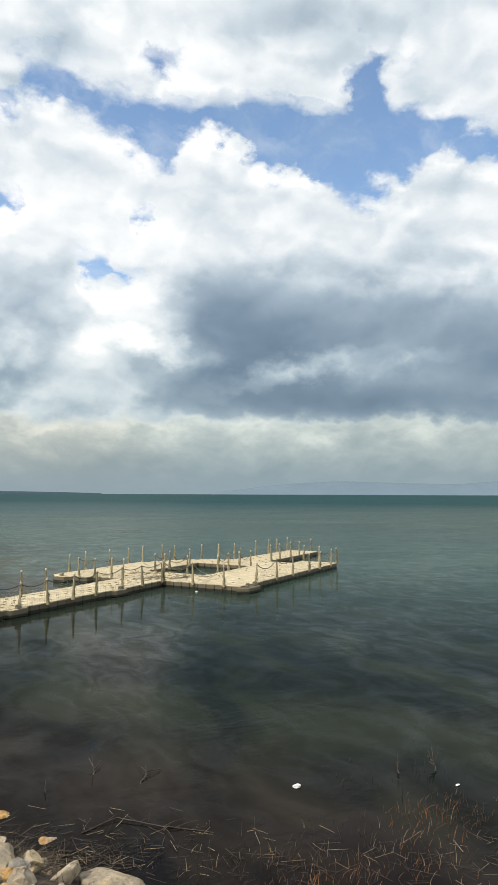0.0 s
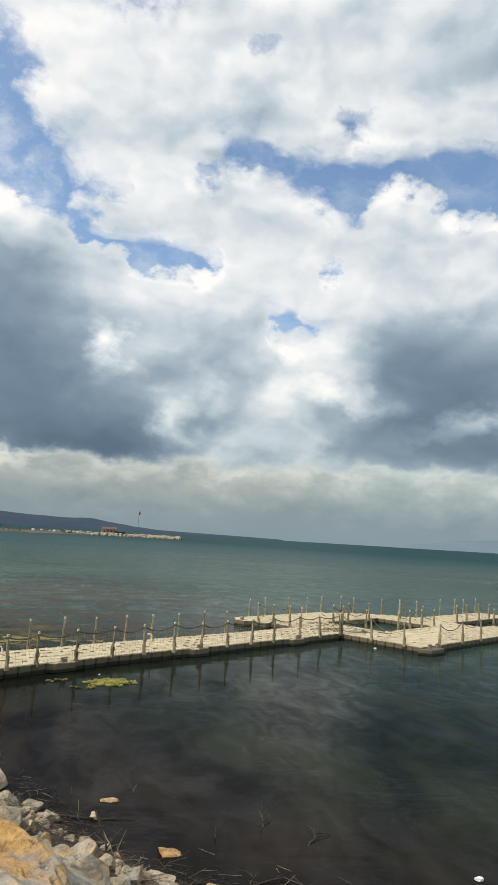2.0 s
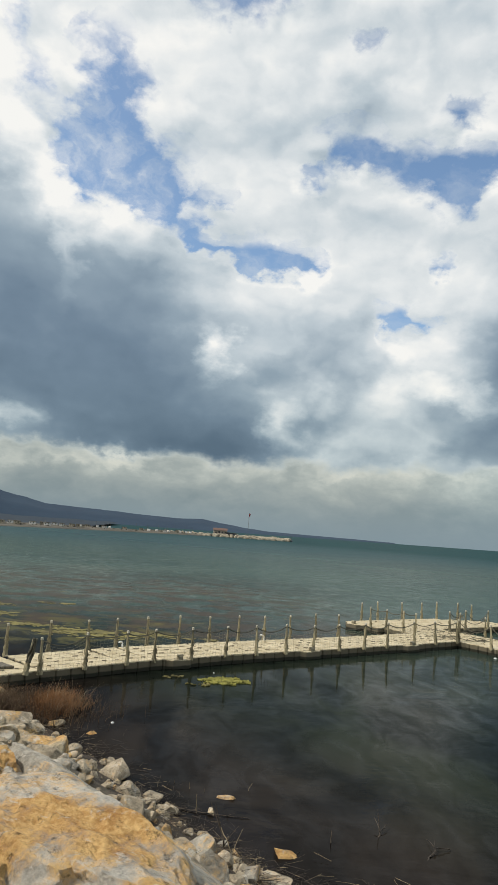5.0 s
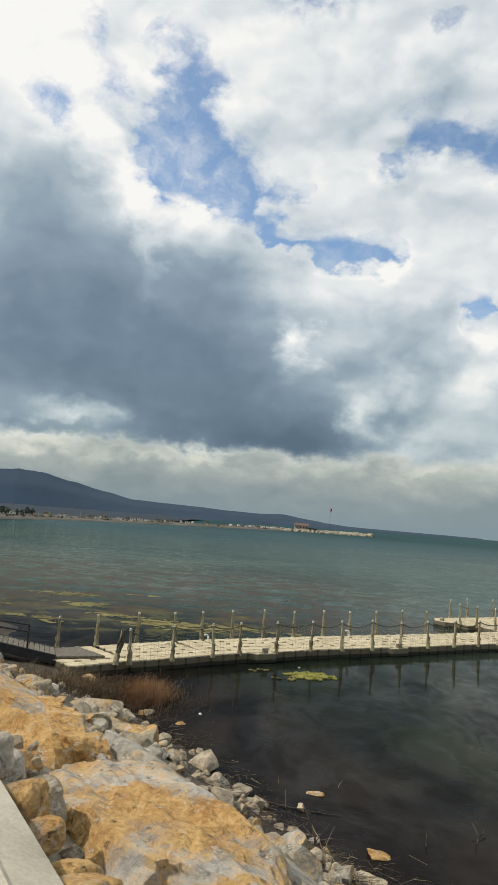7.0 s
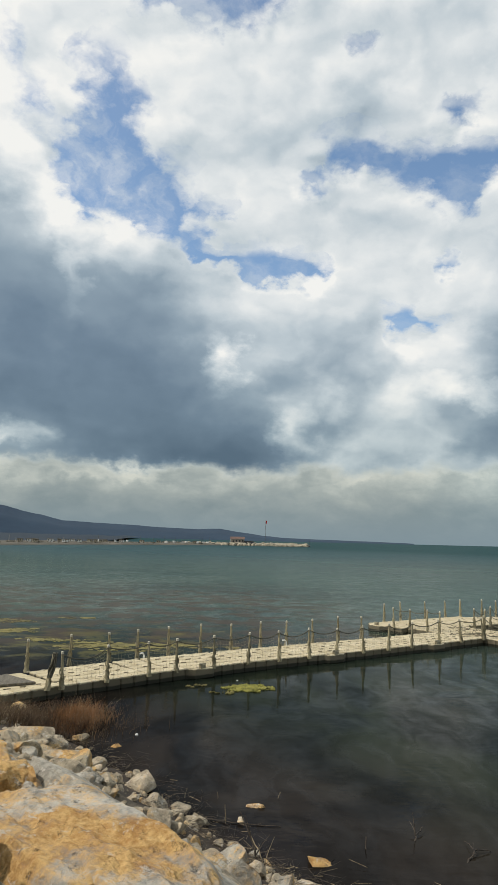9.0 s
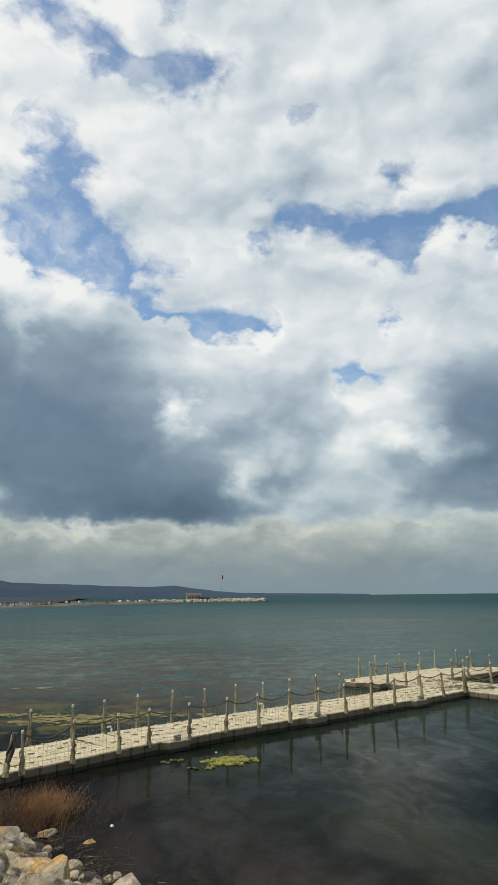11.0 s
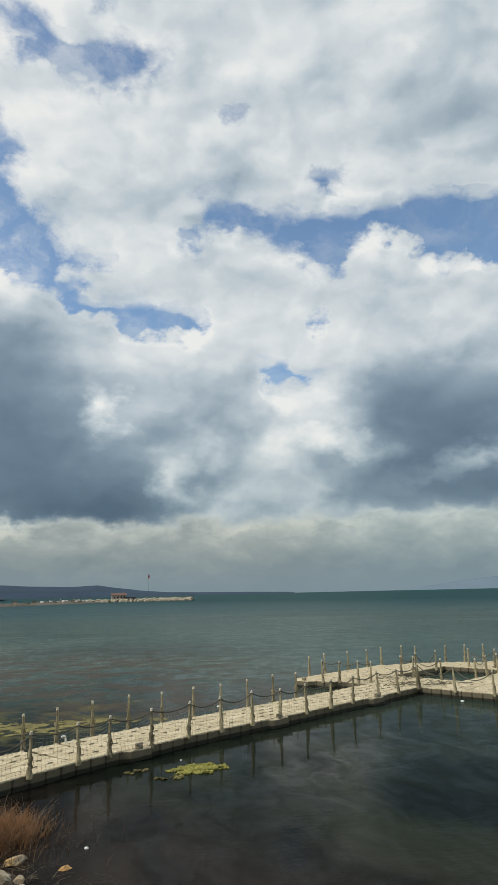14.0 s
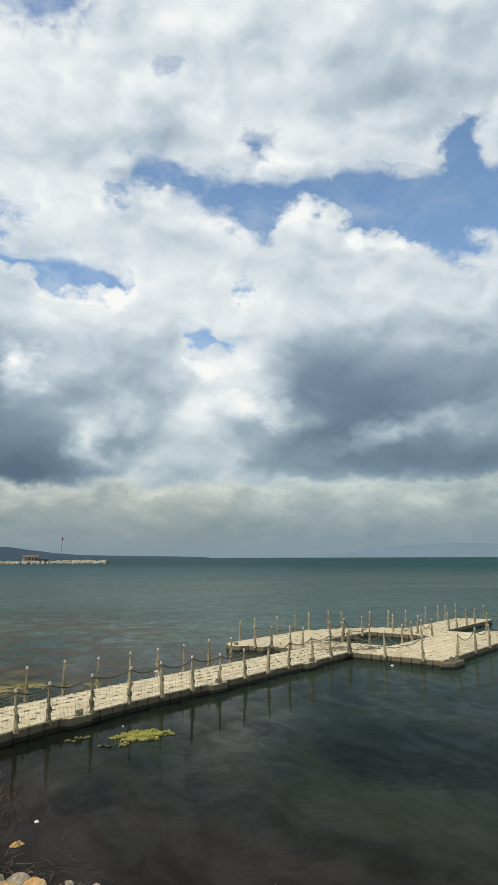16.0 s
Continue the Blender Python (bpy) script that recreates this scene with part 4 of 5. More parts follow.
def build_fences():
    front = [(-5.18, 19.86), (-4.05, 20.93), (-2.87, 22.04), (-2.03, 22.74), (-0.79, 23.58), (0.44, 24.48), (1.66, 25.28), (2.88, 26.08),
             (4.08, 26.86), (5.30, 27.60), (6.52, 28.44), (7.74, 29.28), (9.30, 30.30), (10.58, 31.18), (11.98, 32.16)]
    fence(front, 3, "weathered posts with sagging dark rope and torn netting")
    back = [(-7.90, 21.00), (-6.95, 22.20), (-5.84, 23.42), (-4.64, 24.42), (-3.72, 25.05), (-2.62, 25.78), (-1.43, 26.60), (-0.22, 27.42),
            (1.02, 28.26), (2.16, 28.92), (3.42, 29.78), (4.70, 30.68), (5.92, 31.56)]
    fence(back, 4, "bare weathered posts on the lake side of the pier", nets=0, gaps=range(0, 20), lean=3.0)
    fence([tuple(plat(a, b)[:2]) for a, b in ((0.0, -0.05), (-0.05, -1.9), (-0.05, -3.75))], 5,
          "short fence with slack rope and ragged netting at the inner corner", sag=(0.3, 0.4), nets=2)
    fence([tuple(plat(a, b)[:2]) for a, b in ((1.5, -4.72), (3.9, -4.72), (5.95, -4.72), (8.3, -4.72), (9.9, -4.72), (11.75, -4.72), (13.15, -4.6))], 6,
          "posts with rope and net along the platform's outer finger")
    fence([tuple(plat(a, b)[:2]) for a, b in ((2.85, 0.4), (2.85, 2.0), (3.6, 3.2), (5.0, 3.15), (7.2, 3.15))], 7,
          "posts with slack torn net round the open basin", nets=2, sag=(0.3, 0.5))
    fence([tuple(plat(a, b)[:2]) for a, b in ((4.35, -0.7), (5.6, -0.7), (6.9, -0.7), (8.4, -0.65), (9.0, 0.5), (8.9, 2.0))], 8,
          "posts wrapped in gathered net beside the open basin", nets=2, gaps=(1, 3), sag=(0.3, 0.5))
    fence([tuple(plat(a, b)[:2]) for a, b in ((0.6, 7.15), (2.0, 7.15), (4.2, 7.15), (5.8, 6.95), (7.0, 6.75), (8.4, 6.2), (9.1, 5.65), (10.5, 4.35), (11.1, 3.4), (11.8, 2.5))], 9,
          "bare weathered posts on the far edge of the platform", nets=0, gaps=range(20))
    fence([tuple(plat(a, b)[:2]) for a, b in ((-1.0, 4.9), (-0.55, 4.2), (-0.45, 3.1), (-0.1, 2.6))], 10,
          "posts with dusty netting beside the short back finger", nets=2)
    fence([tuple(plat(a, b)[:2]) for a, b in ((15.1, 2.55), (17.2, 2.55), (18.6, 2.55), (20.2, 2.4), (20.3, 0.3))], 11,
          "bare weathered posts round the far finger", nets=0, gaps=(0, 1, 2))
    fence([tuple(plat(a, b)[:2]) for a, b in ((12.4, -0.1), (13.7, -0.1), (15.5, -0.1), (17.0, -0.1))], 12,
          "posts with sagging net beside the narrow slot", nets=2, sag=(0.3, 0.4))
    fence([tuple(plat(a, b)[:2]) for a, b in ((13.1, -2.2), (12.9, -3.4))], 13, "pair of wrapped posts at the finger's tip", nets=0)
    # the leaning post with its bundled net by the gangway
    lean = thing("leaning_post", (-5.56, 19.66, DECK - 0.09), "leaning post bundled in dark net beside the gangway", "post")
    shared("post", POSTS[2], lean, pose(0, 0, 0, -6, 12, 40) @ Matrix.Diagonal((1.1, 1.1, 1.02, 1)))
    bm = bmesh.new()
    rng = random.Random(5)
    for _ in range(16):
        a0 = rng.uniform(0, 6.28)
        pts = [(0.20 * (z - 0.05) + rng.uniform(0.03, 0.09) * math.cos(a0 + z * 2), rng.uniform(0.03, 0.09) * math.sin(a0 + z * 2), z * 1.08) for z in (0.35, 0.55, 0.75, 0.9, 1.0)]
        tube(bm, pts, 0.018, 4)
    part("bundled_net", bm, ROPE, lean, "dark bundled net")
    tangle(plat(1.6, -0.4), 1, (1.6, 0.8), "dark tangle of fallen rope on the platform")
    tangle(plat(2.4, 2.6), 2, (1.4, 0.8), "dark tangle of net beside the basin")
    tangle(plat(0.4, 1.0), 3, (0.8, 1.0), "loose rope lying by the corner post")


def small_pier_things():
    # bent white pipe ends standing on the deck
    for k, (x, y) in enumerate(((2.15, 28.55), (-3.4, 24.6))):
        bm = bmesh.new()
        tube(bm, [(0, 0, 0), (0, 0, 0.16), (0.03, 0, 0.21), (0.09, 0, 0.23), (0.20, 0.02, 0.23)], 0.03, 8)
        ob = mesh_object("bent_pipe", bm, WHITE)
        ob.matrix_basis = pose(x, y, DECK + 0.0, 0, 0, 200 + 30 * k)
        tagged(ob, "short bent white pipe standing on the pier deck", "pipe")


def build_gangway():
    gw = thing("gangway", (-7.4, 19.6, 0.0), "grey timber gangway with dark steel rails down to the pier", "gangway")
    o = gw.location
    # hinged landing plate
    plate = bmesh.new()
    shape = [(-7.82, 20.33), (-7.22, 21.05), (-5.99, 20.01), (-7.39, 19.30)]
    hi = [plate.verts.new(Vector((x, y, DECK + 0.085)) - o) for x, y in shape]
    lo = [plate.verts.new(v.co - Vector((0, 0, 0.075))) for v in hi]
    for j in range(4):
        plate.faces.new((lo[j], lo[(j + 1) % 4], hi[(j + 1) % 4], hi[j]))
    plate.faces.new(hi), plate.faces.new(lo[::-1])
    bmesh.ops.recalc_face_normals(plate, faces=plate.faces)
    bmesh.ops.bevel(plate, geom=list(plate.edges), offset=0.012, segments=1, affect="EDGES")
    part("landing_plate", plate, PLANK, gw, "dusty grey landing plate")
    start, end = Vector((-7.55, 19.86, DECK + 0.10)), Vector((-12.0, 18.10, 1.50))
    d = (end - start).normalized()
    n = Vector((-d.y, d.x, 0)).normalized() * -1
    if n.y < 0:
        n = -n
    across = 0.56
    count = int((end - start).length / 0.16)
    for k in range(count):
        p = start + d * (k + 0.5) * 0.16
        bm = bmesh.new()
        m = Matrix.Translation(p - o) @ Matrix((( *d, 0), (*n, 0), (*d.cross(n), 0), (0, 0, 0, 1))).transposed()
        box(bm, (0.148, across * 2, 0.035), m, 0.006)
        part("plank", bm, PLANK, gw)
    for side in (-1, 1):
        # near-black side members: the gangway's shaded side and underside put into the colour
        bm = bmesh.new()
        a, b = start + n * side * (across + 0.04), end + n * side * (across + 0.04)
        m = Matrix.Translation((a + b) / 2 - o - Vector((0, 0, 0.11))) @ Matrix(((*d, 0), (*n, 0), (*d.cross(n), 0), (0, 0, 0, 1))).transposed()
        box(bm, ((b - a).length, 0.07, 0.28), m, 0.01)
        part("beam", bm, STEEL, gw)
        rail = bmesh.new()
        pts = [a + d * t - o for t in (0.85, 2.0, 3.2, 4.5)]
        tops = [p + Vector((0, 0, 0.52 - 0.09 * k)) for k, p in enumerate(pts)]
        for p, q in zip(pts, tops):
            tube(rail, [p, q], 0.03, 6)
        tube(rail, tops, 0.03, 6)
        part("handrail", rail, STEEL, gw, "dark steel handrail")


build_pier()
build_fences()
small_pier_things()
build_gangway()

# ---------------------------------------------------------------- rock bank
def bank(s, q, up=0.0):
    p = shore(s, q, ground_z(s, q) + up)
    return p


def build_rocks():
    # the large boulders below the path: along, out, lift, half sizes, turn, tip
    along_deg = math.degrees(math.atan2(0.8, -0.6))
    def boulder(seed, at, size, mat, label, turn=0, tip=(0, 0), cuts=10, rough=0.09, flats=()):
        rock("boulder", seed, at, size, mat, label, along_deg + turn, tip, cuts, 6 if size[0] > 1.2 else 5, rough, "bank boulders", "boulder", flats, 6)

    boulder(11, shore(1.62, 3.92, 1.74), (1.72, 0.92, 0.90), ROCK_OCHRE, "huge ochre and grey limestone boulder with a broken face", 8, (0, 0), 3, 0.10, [((0.75, 0.6, 0.35), 1.05), ((0.1, 0.7, 0.75), 0.98), ((-0.2, -0.75, 0.7), 1.12)])
    boulder(12, shore(1.38, 7.95, 1.66), (1.80, 0.85, 0.90), ROCK_RUST, "long orange-stained boulder below the path", 16, (3, 0), 8, 0.10, [((-0.1, 0.7, 0.8), 1.0)])
    boulder(18, shore(1.72, 7.55, 2.36), (1.45, 0.40, 0.20), ROCK_PALE, "pale pinkish slab lying on the orange boulder", 26, (24, -13), 8, 0.035)
    boulder(13, shore(2.88, 4.9, 1.66), (2.3, 0.92, 0.36), ROCK_GREY, "long grey limestone slab sloping down the bank", 0, (38, 0), 8, 0.045)
    boulder(19, shore(3.82, 3.75, 0.92), (1.25, 0.42, 0.34), ROCK_RUST, "low orange limestone boulder at the slab's foot", -4, (18, 0), 9, 0.09)
    boulder(14, shore(1.7, 12.4, 0.95), (1.6, 0.8, 0.75), ROCK_PALE, "pale grey limestone boulder on the bank", 8, (8, 2), 10, 0.1)
    boulder(16, shore(1.45, 0.9, 1.75), (1.2, 0.8, 0.75), ROCK_MIX, "stained limestone boulder below the path", 0, (4, 0), 10, 0.1)
    boulder(17, shore(2.5, -0.4, 1.2), (1.0, 0.8, 0.65), ROCK_GREY, "grey limestone boulder below the path", 20, (8, 0), 10, 0.1)
    boulder(21, shore(5.2, 13.6, 0.38), (0.48, 0.30, 0.22), ROCK_CREAM, "pale flat boulder beside the dry reeds", 10, (6, 0), 10, 0.09)
    # wedged between the path and the big ones
    wedged = ((0.82, 5.55, 2.72, 0.24), (0.74, 3.3, 2.72, 0.16), (0.9, 9.6, 2.6, 0.4), (0.80, 4.95, 2.62, 0.20), 
              (1.02, 5.95, 2.55, 0.26), (1.0, 5.2, 2.5, 0.22), (0.76, 4.2, 2.64, 0.13), (0.78, 2.9, 2.66, 0.2), (0.62, 8.5, 2.82, 0.2))
    wedged += ((0.50, 4.75, 2.98, 0.20), (0.62, 4.1, 2.88, 0.17), (0.78, 4.5, 2.80, 0.26), (0.72, 3.75, 2.82, 0.12), (0.60, 2.72, 2.92, 0.17), (0.56, 5.4, 2.90, 0.18))
    for k, (s, q, z, size) in enumerate(wedged):
        rock("wedged_stone", 30 + k, shore(s, q, z - (0.16 if s > 0.75 else 0.0)), (size * 1.15, size * 0.9, size * 0.85), (ROCK_PALE, ROCK_RUST, ROCK_CREAM)[k % 3],
             ("pale", "rusty", "cream")[k % 3] + " broken stone wedged beside the concrete edge", 127 + 25 * (k % 4), (12 * (k % 3), 15), 7, 4, 0.07, "wedged stones", "stone", (), 5)
    # stones near the water, in place
    waterside = [(-0.02, 9.08, 0.29, 0.19, "G"), (-0.23, 6.91, 0.20, 0.17, "M"), (-0.02, 6.76, 0.24, 0.25, "G"), (0.23, 8.65, 0.19, 0.12, "C"), (-0.64, 11.38, 0.20, 0.09, "C"),
        (-0.64, 9.40, 0.11, 0.06, "C"), (0.51, 8.28, 0.15, 0.07, "C"), (0.94, 8.73, 0.32, 0.09, "C"), (0.96, 8.35, 0.27, 0.07, "C"), (0.97, 7.40, 0.27, 0.16, "C"),
        (1.35, 7.59, 0.17, 0.14, "M"), (1.09, 6.65, 0.19, 0.12, "C"), (0.47, 6.85, 0.32, 0.15, "M"), (2.11, 6.93, 0.45, 0.16, "C"), (-0.25, 10.01, 0.11, 0.07, "C"),
        (-0.56, 8.39, 0.15, 0.10, "C"), (-0.38, 8.16, 0.13, 0.08, "M"), (0.11, 11.34, 0.09, 0.06, "C"), (0.75, 7.25, 0.11, 0.07, "C"), (0.29, 10.20, 0.10, 0.05, "G")]
    bank_foot = [(-2.95, 11.45, 0.52, 0.26, "C"), (-2.80, 13.15, 0.26, 0.10, "C"), (-3.73, 15.86, 0.27, 0.10, "C"), (-2.13, 13.49, 0.09, 0.07, "C"), (-2.00, 13.54, 0.09, 0.09, "C"),
        (-1.84, 12.73, 0.37, 0.24, "O"), (-4.37, 13.56, 0.55, 0.23, "C"), (-3.81, 12.69, 0.21, 0.12, "C"), (-3.27, 11.34, 0.17, 0.13, "M"), (-3.60, 14.02, 0.34, 0.09, "C"),
        (-2.64, 10.96, 0.38, 0.22, "M"), (-1.47, 8.47, 0.30, 0.09, "C"), (-1.63, 9.00, 0.13, 0.08, "C"), (-1.14, 9.57, 0.27, 0.17, "C"), (-0.85, 9.66, 0.18, 0.12, "C"),
        (-0.70, 10.88, 0.17, 0.10, "C"), (-2.13, 10.87, 0.18, 0.13, "C"), (-2.47, 11.55, 0.17, 0.11, "C"), (-1.10, 8.78, 0.12, 0.08, "C"), (-1.87, 9.94, 0.15, 0.09, "C")]
    kinds = {"C": (ROCK_CREAM, "pale"), "G": (ROCK_GREY, "grey"), "M": (ROCK_MIX, "ochre-stained"), "O": (ROCK_CREAM, "olive-grey")}
    for k, (x, y, r, h, m) in enumerate(waterside + bank_foot):
        s, q = 0.8 * x + 0.6 * y, -0.6 * x + 0.8 * y
        mat, tint = kinds[m]
        rock("shore_stone", 60 + k, (x, y, max(ground_z(s, q), 0.0) + h * 0.42), (r, r * 0.78, h * 1.05), mat,
             tint + " broken stone at the water's edge", 127 + 40 * (k % 3 - 1), (9 * (k % 3 - 1), 7 * (k % 4 - 1)), 11, 4, 0.06, "stones at the water's edge", "stone")
    # ochre stones just breaking the surface
    for k, (x, y, r) in enumerate(((1.34, 10.0, 0.30), (0.36, 12.1, 0.30), (-2.77, 15.41, 0.2), (1.69, 8.01, 0.36), (1.81, 8.88, 0.14), (-1.07, 11.9, 0.22))):
        rock("wet_stone", 194 + k, (x, y, -r * 0.27), (r * 0.95, r * 0.8, r * 0.62), ROCK_RUST, "orange stone breaking the water's surface", 150 + 20 * k, (0, 0), 16, 4, 0.16, "half-sunk stones", "stone")
    # the rest of the bank
    rng = random.Random(77)
    made = 0
    while made < 170:
        s, q = rng.uniform(0.9, 6.35), rng.uniform(-3, 20)
        if s < 3.6 and 0 < q < 14 or s > 3.9 and q < 7 and rng.random() < 0.45 or q > 7.5 and rng.random() < 0.35 or s > 4.6 and rng.random() < 0.6 or q > 12 and s > 4.2 and rng.random() < 0.6:
            continue
        r = rng.uniform(0.07, 0.19) if s > 4.0 else rng.uniform(0.10, 0.26)
        p = bank(s, q, r * 0.28)
        rock("bank_stone", 200 + made, p, (r * rng.uniform(1.0, 1.4), r, r * rng.uniform(0.6, 0.9)), rng.choice((ROCK_CREAM, ROCK_CREAM, ROCK_CREAM, ROCK_MIX, ROCK_GREY)),
             "broken limestone stone on the bank", rng.uniform(0, 360), (rng.uniform(-25, 25), rng.uniform(-25, 25)), 9, 3, 0.05, "stones of the bank", "stone")
        made += 1
    # grit and small rubble
    bm = bmesh.new()
    for k in range(2500):
        s, q = rng.uniform(0.8, 6.2), rng.uniform(-2, 17)
        if s > 3.8 and rng.random() < 0.6:
            continue
        r = 0.02 + 0.09 * rng.random() ** 2
        p = bank(s, q, r * 0.3)
        bmesh.ops.create_icosphere(bm, subdivisions=1, radius=r, matrix=pose(*p, rng.uniform(0, 360), rng.uniform(0, 360), 0) @ Matrix.Diagonal((1.3, 1.0, rng.uniform(0.5, 0.9), 1)))
        if k % 250 == 249:
            chunk(bm)
            bm = bmesh.new()
    bm.free()


RUB = []


def chunk(bm):
    me = bpy.data.meshes.new("rubble")
    bm.to_mesh(me)
    bm.free()
    RUB.append(me)


def join_rubble():
    bm = bmesh.new()
    for me in RUB:
        bm.from_mesh(me)
    for me in RUB:
        bpy.data.meshes.remove(me)
    tagged(mesh_object("rubble", bm, ROCK_CREAM), "small broken stones and grit between the boulders", "rubble", kind="stuff")


def blades(n, seed, centre, spread, height, lean, width, base):
    """Dry reed blades, each a thin bent strip of two crossed faces."""
    rng = random.Random(seed)
    verts, faces = [], []
    for _ in range(n):
        x, y = centre[0] + rng.gauss(0, spread[0]), centre[1] + rng.gauss(0, spread[1])
        z = base(x, y)
        h, a = height * rng.uniform(0.45, 1.1), rng.uniform(0, 6.283)
        b = lean * rng.uniform(0.1, 1.0)
        dx, dy = math.cos(a) * b, math.sin(a) * b
        w = width * rng.uniform(0.6, 1.3)
        wx, wy = -math.sin(a + 0.9) * w, math.cos(a + 0.9) * w
        i = len(verts)
        for k, t in enumerate((0, 0.4, 0.75, 1.0)):
            c = (x + dx * h * t * t, y + dy * h * t * t, z + h * t * (1 - 0.35 * b * t))
            ww = 1 - 0.85 * t
            verts += [(c[0] - wx * ww, c[1] - wy * ww, c[2]), (c[0] + wx * ww, c[1] + wy * ww, c[2])]
        for k in range(3):
            j = i + 2 * k
            faces.append((j, j + 1, j + 3, j + 2))
    return verts, faces


def reed_thing(name, label, mat, *args):
    verts, faces = blades(*args)
    me = bpy.data.meshes.new(name)
    me.from_pydata(verts, [], faces)
    me.materials.append(mat)
    return tagged(new(name, me), label, "reeds", kind="stuff")


def land_at(x, y):
    s, q = 0.8 * x + 0.6 * y, -0.6 * x + 0.8 * y
    return max(ground_z(s, q), -0.05)


def build_plants():
    reed_thing("reed_clump", "rust-brown dry reed clump at the pier's foot", REED, 2600, 1, (-4.15, 17.4), (0.28, 0.45), 0.50, 1.0, 0.008, land_at)
    reed_thing("reed_clump", "dark brown dry reeds along the shore by the gangway", REED_DARK, 800, 2, (-5.6, 17.2), (0.75, 0.6), 0.30, 0.8, 0.007, land_at)
    reed_thing("dead_grass", "flattened dull brown grass at the foot of the bank", STRAW, 900, 3, (-6.3, 17.2), (0.9, 0.8), 0.35, 1.1, 0.006, land_at)
    reed_thing("dark_reeds", "dark brown dead reeds at the base of the clump", REED_DARK, 3200, 7, (-4.8, 17.1), (0.85, 0.7), 0.46, 1.1, 0.008, land_at)
    reed_thing("straw_stems", "pale reed stems leaning from the dry clump", STRAW, 90, 4, (-4.1, 17.6), (0.3, 0.5), 0.75, 0.9, 0.006, land_at)
    reed_thing("reed_stubble", "red-brown reed stubble standing in the shallows", REED, 170, 31, (5.0, 6.1), (0.9, 0.30), 0.24, 0.9, 0.005, lambda px, py: -0.03)
    reed_thing("reed_stubble", "red-brown reed stubble standing in the shallows", REED, 150, 32, (7.3, 6.9), (0.5, 0.35), 0.24, 0.9, 0.005, lambda px, py: -0.03)
    reed_thing("reed_stubble", "dark sunken reed stubble beside the stones", DRIFT, 300, 33, (4.2, 6.6), (0.8, 0.4), 0.2, 1.0, 0.005, lambda px, py: -0.03)
    # thin dead stalks standing in the shallows
    rng = random.Random(12)
    spots = [(4.7, 7.2, 26, 0.9, 0.5), (5.6, 6.4, 36, 0.8, 0.5), (3.9, 7.4, 16, 0.6, 0.35), (7.2, 7.4, 34, 0.6, 0.6), (6.6, 6.4, 34, 0.8, 0.5), (2.6, 7.9, 10, 0.4, 0.3), (8.0, 8.4, 18, 0.6, 0.6), (-0.6, 12.0, 10, 0.7, 0.5)]
    for k, (x, y, n, sx, sy) in enumerate(spots):
        reed_thing("dead_stalks", "thin dead reed stalks standing in the shallows", STRAW if k % 3 else DRIFT, n, 20 + k, (x, y), (sx, sy), 0.24, 0.6, 0.005, lambda px, py: -0.03)


def wrack(name, label, mat, n, seed, line, spread, size):
    """Drifted reed litter: short straws strewn flat along a line."""
    rng = random.Random(seed)
    verts, faces = [], []
    for _ in range(n):
        k = rng.random() * (len(line) - 1)
        (x0, y0), (x1, y1) = line[int(k)], line[int(k) + 1]
        f = k - int(k)
        x, y = x0 + (x1 - x0) * f + rng.gauss(0, spread), y0 + (y1 - y0) * f + rng.gauss(0, spread)
        z = max(land_at(x, y), 0.0) + rng.uniform(0.004, 0.035)
        a, h, w = rng.uniform(0, 6.28), size * rng.uniform(0.3, 1.0), rng.uniform(0.0012, 0.003)
        c, d = math.cos(a), math.sin(a)
        i, up = len(verts), rng.uniform(0, 0.05)
        verts += [(x - d * w, y + c * w, z), (x + d * w, y - c * w, z), (x + c * h + d * w, y + d * h - c * w, z + up), (x + c * h - d * w, y + d * h + c * w, z + up), (x, y, z + w * 1.6), (x + c * h, y + d * h, z + up + w * 1.6)]
        faces += [(i, i + 1, i + 2, i + 3), (i, i + 4, i + 5, i + 3), (i + 1, i + 2, i + 5, i + 4)]
    me = bpy.data.meshes.new(name)
    me.from_pydata(verts, [], faces)
    me.materials.append(mat)
    return tagged(new(name, me), label, "reed litter", kind="stuff")


def build_wrack():
    edge = [(-4.2, 16.0), (-2.6, 14.2), (-1.3, 12.1), (-0.3, 10.5), (0.7, 9.3), (1.6, 8.3), (2.4, 7.7)]
    wrack("reed_litter", "dark wet reed litter washed up along the shore", DRIFT, 1100, 1, edge, 0.34, 0.38)
    wrack("reed_litter", "pale dry reed litter washed up along the shore", STRAW, 320, 2, edge, 0.24, 0.3)
    land = [(-1.2, 10.6), (-0.5, 9.7), (0.4, 8.8), (1.2, 7.9), (2.0, 7.2)]
    wrack("reed_litter", "dark reed litter strewn between the waterside stones", DRIFT, 900, 5, land, 0.42, 0.3)
    wrack("reed_litter", "bleached reed scraps between the waterside stones", STRAW, 160, 6, land, 0.45, 0.22)
    heap = [(0.1, 9.1), (0.6, 8.5), (1.0, 8.1), (1.4, 8.5), (1.6, 8.3)]
    wrack("reed_litter", "grey-brown twigs and straw heaped between the waterside stones", DRIFT, 420, 8, heap, 0.16, 0.42)
    wrack("reed_litter", "bleached straw heaped between the waterside stones", STRAW, 210, 9, heap, 0.16, 0.38)
    wet = [(2.2, 8.6), (3.2, 7.9), (4.4, 7.0), (5.4, 6.3), (6.4, 5.8), (7.4, 5.4)]
    wrack("reed_litter", "dark reed litter afloat in the shallows", DRIFT, 190, 3, wet, 0.42, 0.4)
    wrack("reed_litter", "pale reed litter afloat in the shallows", STRAW, 80, 4, wet, 0.5, 0.3)


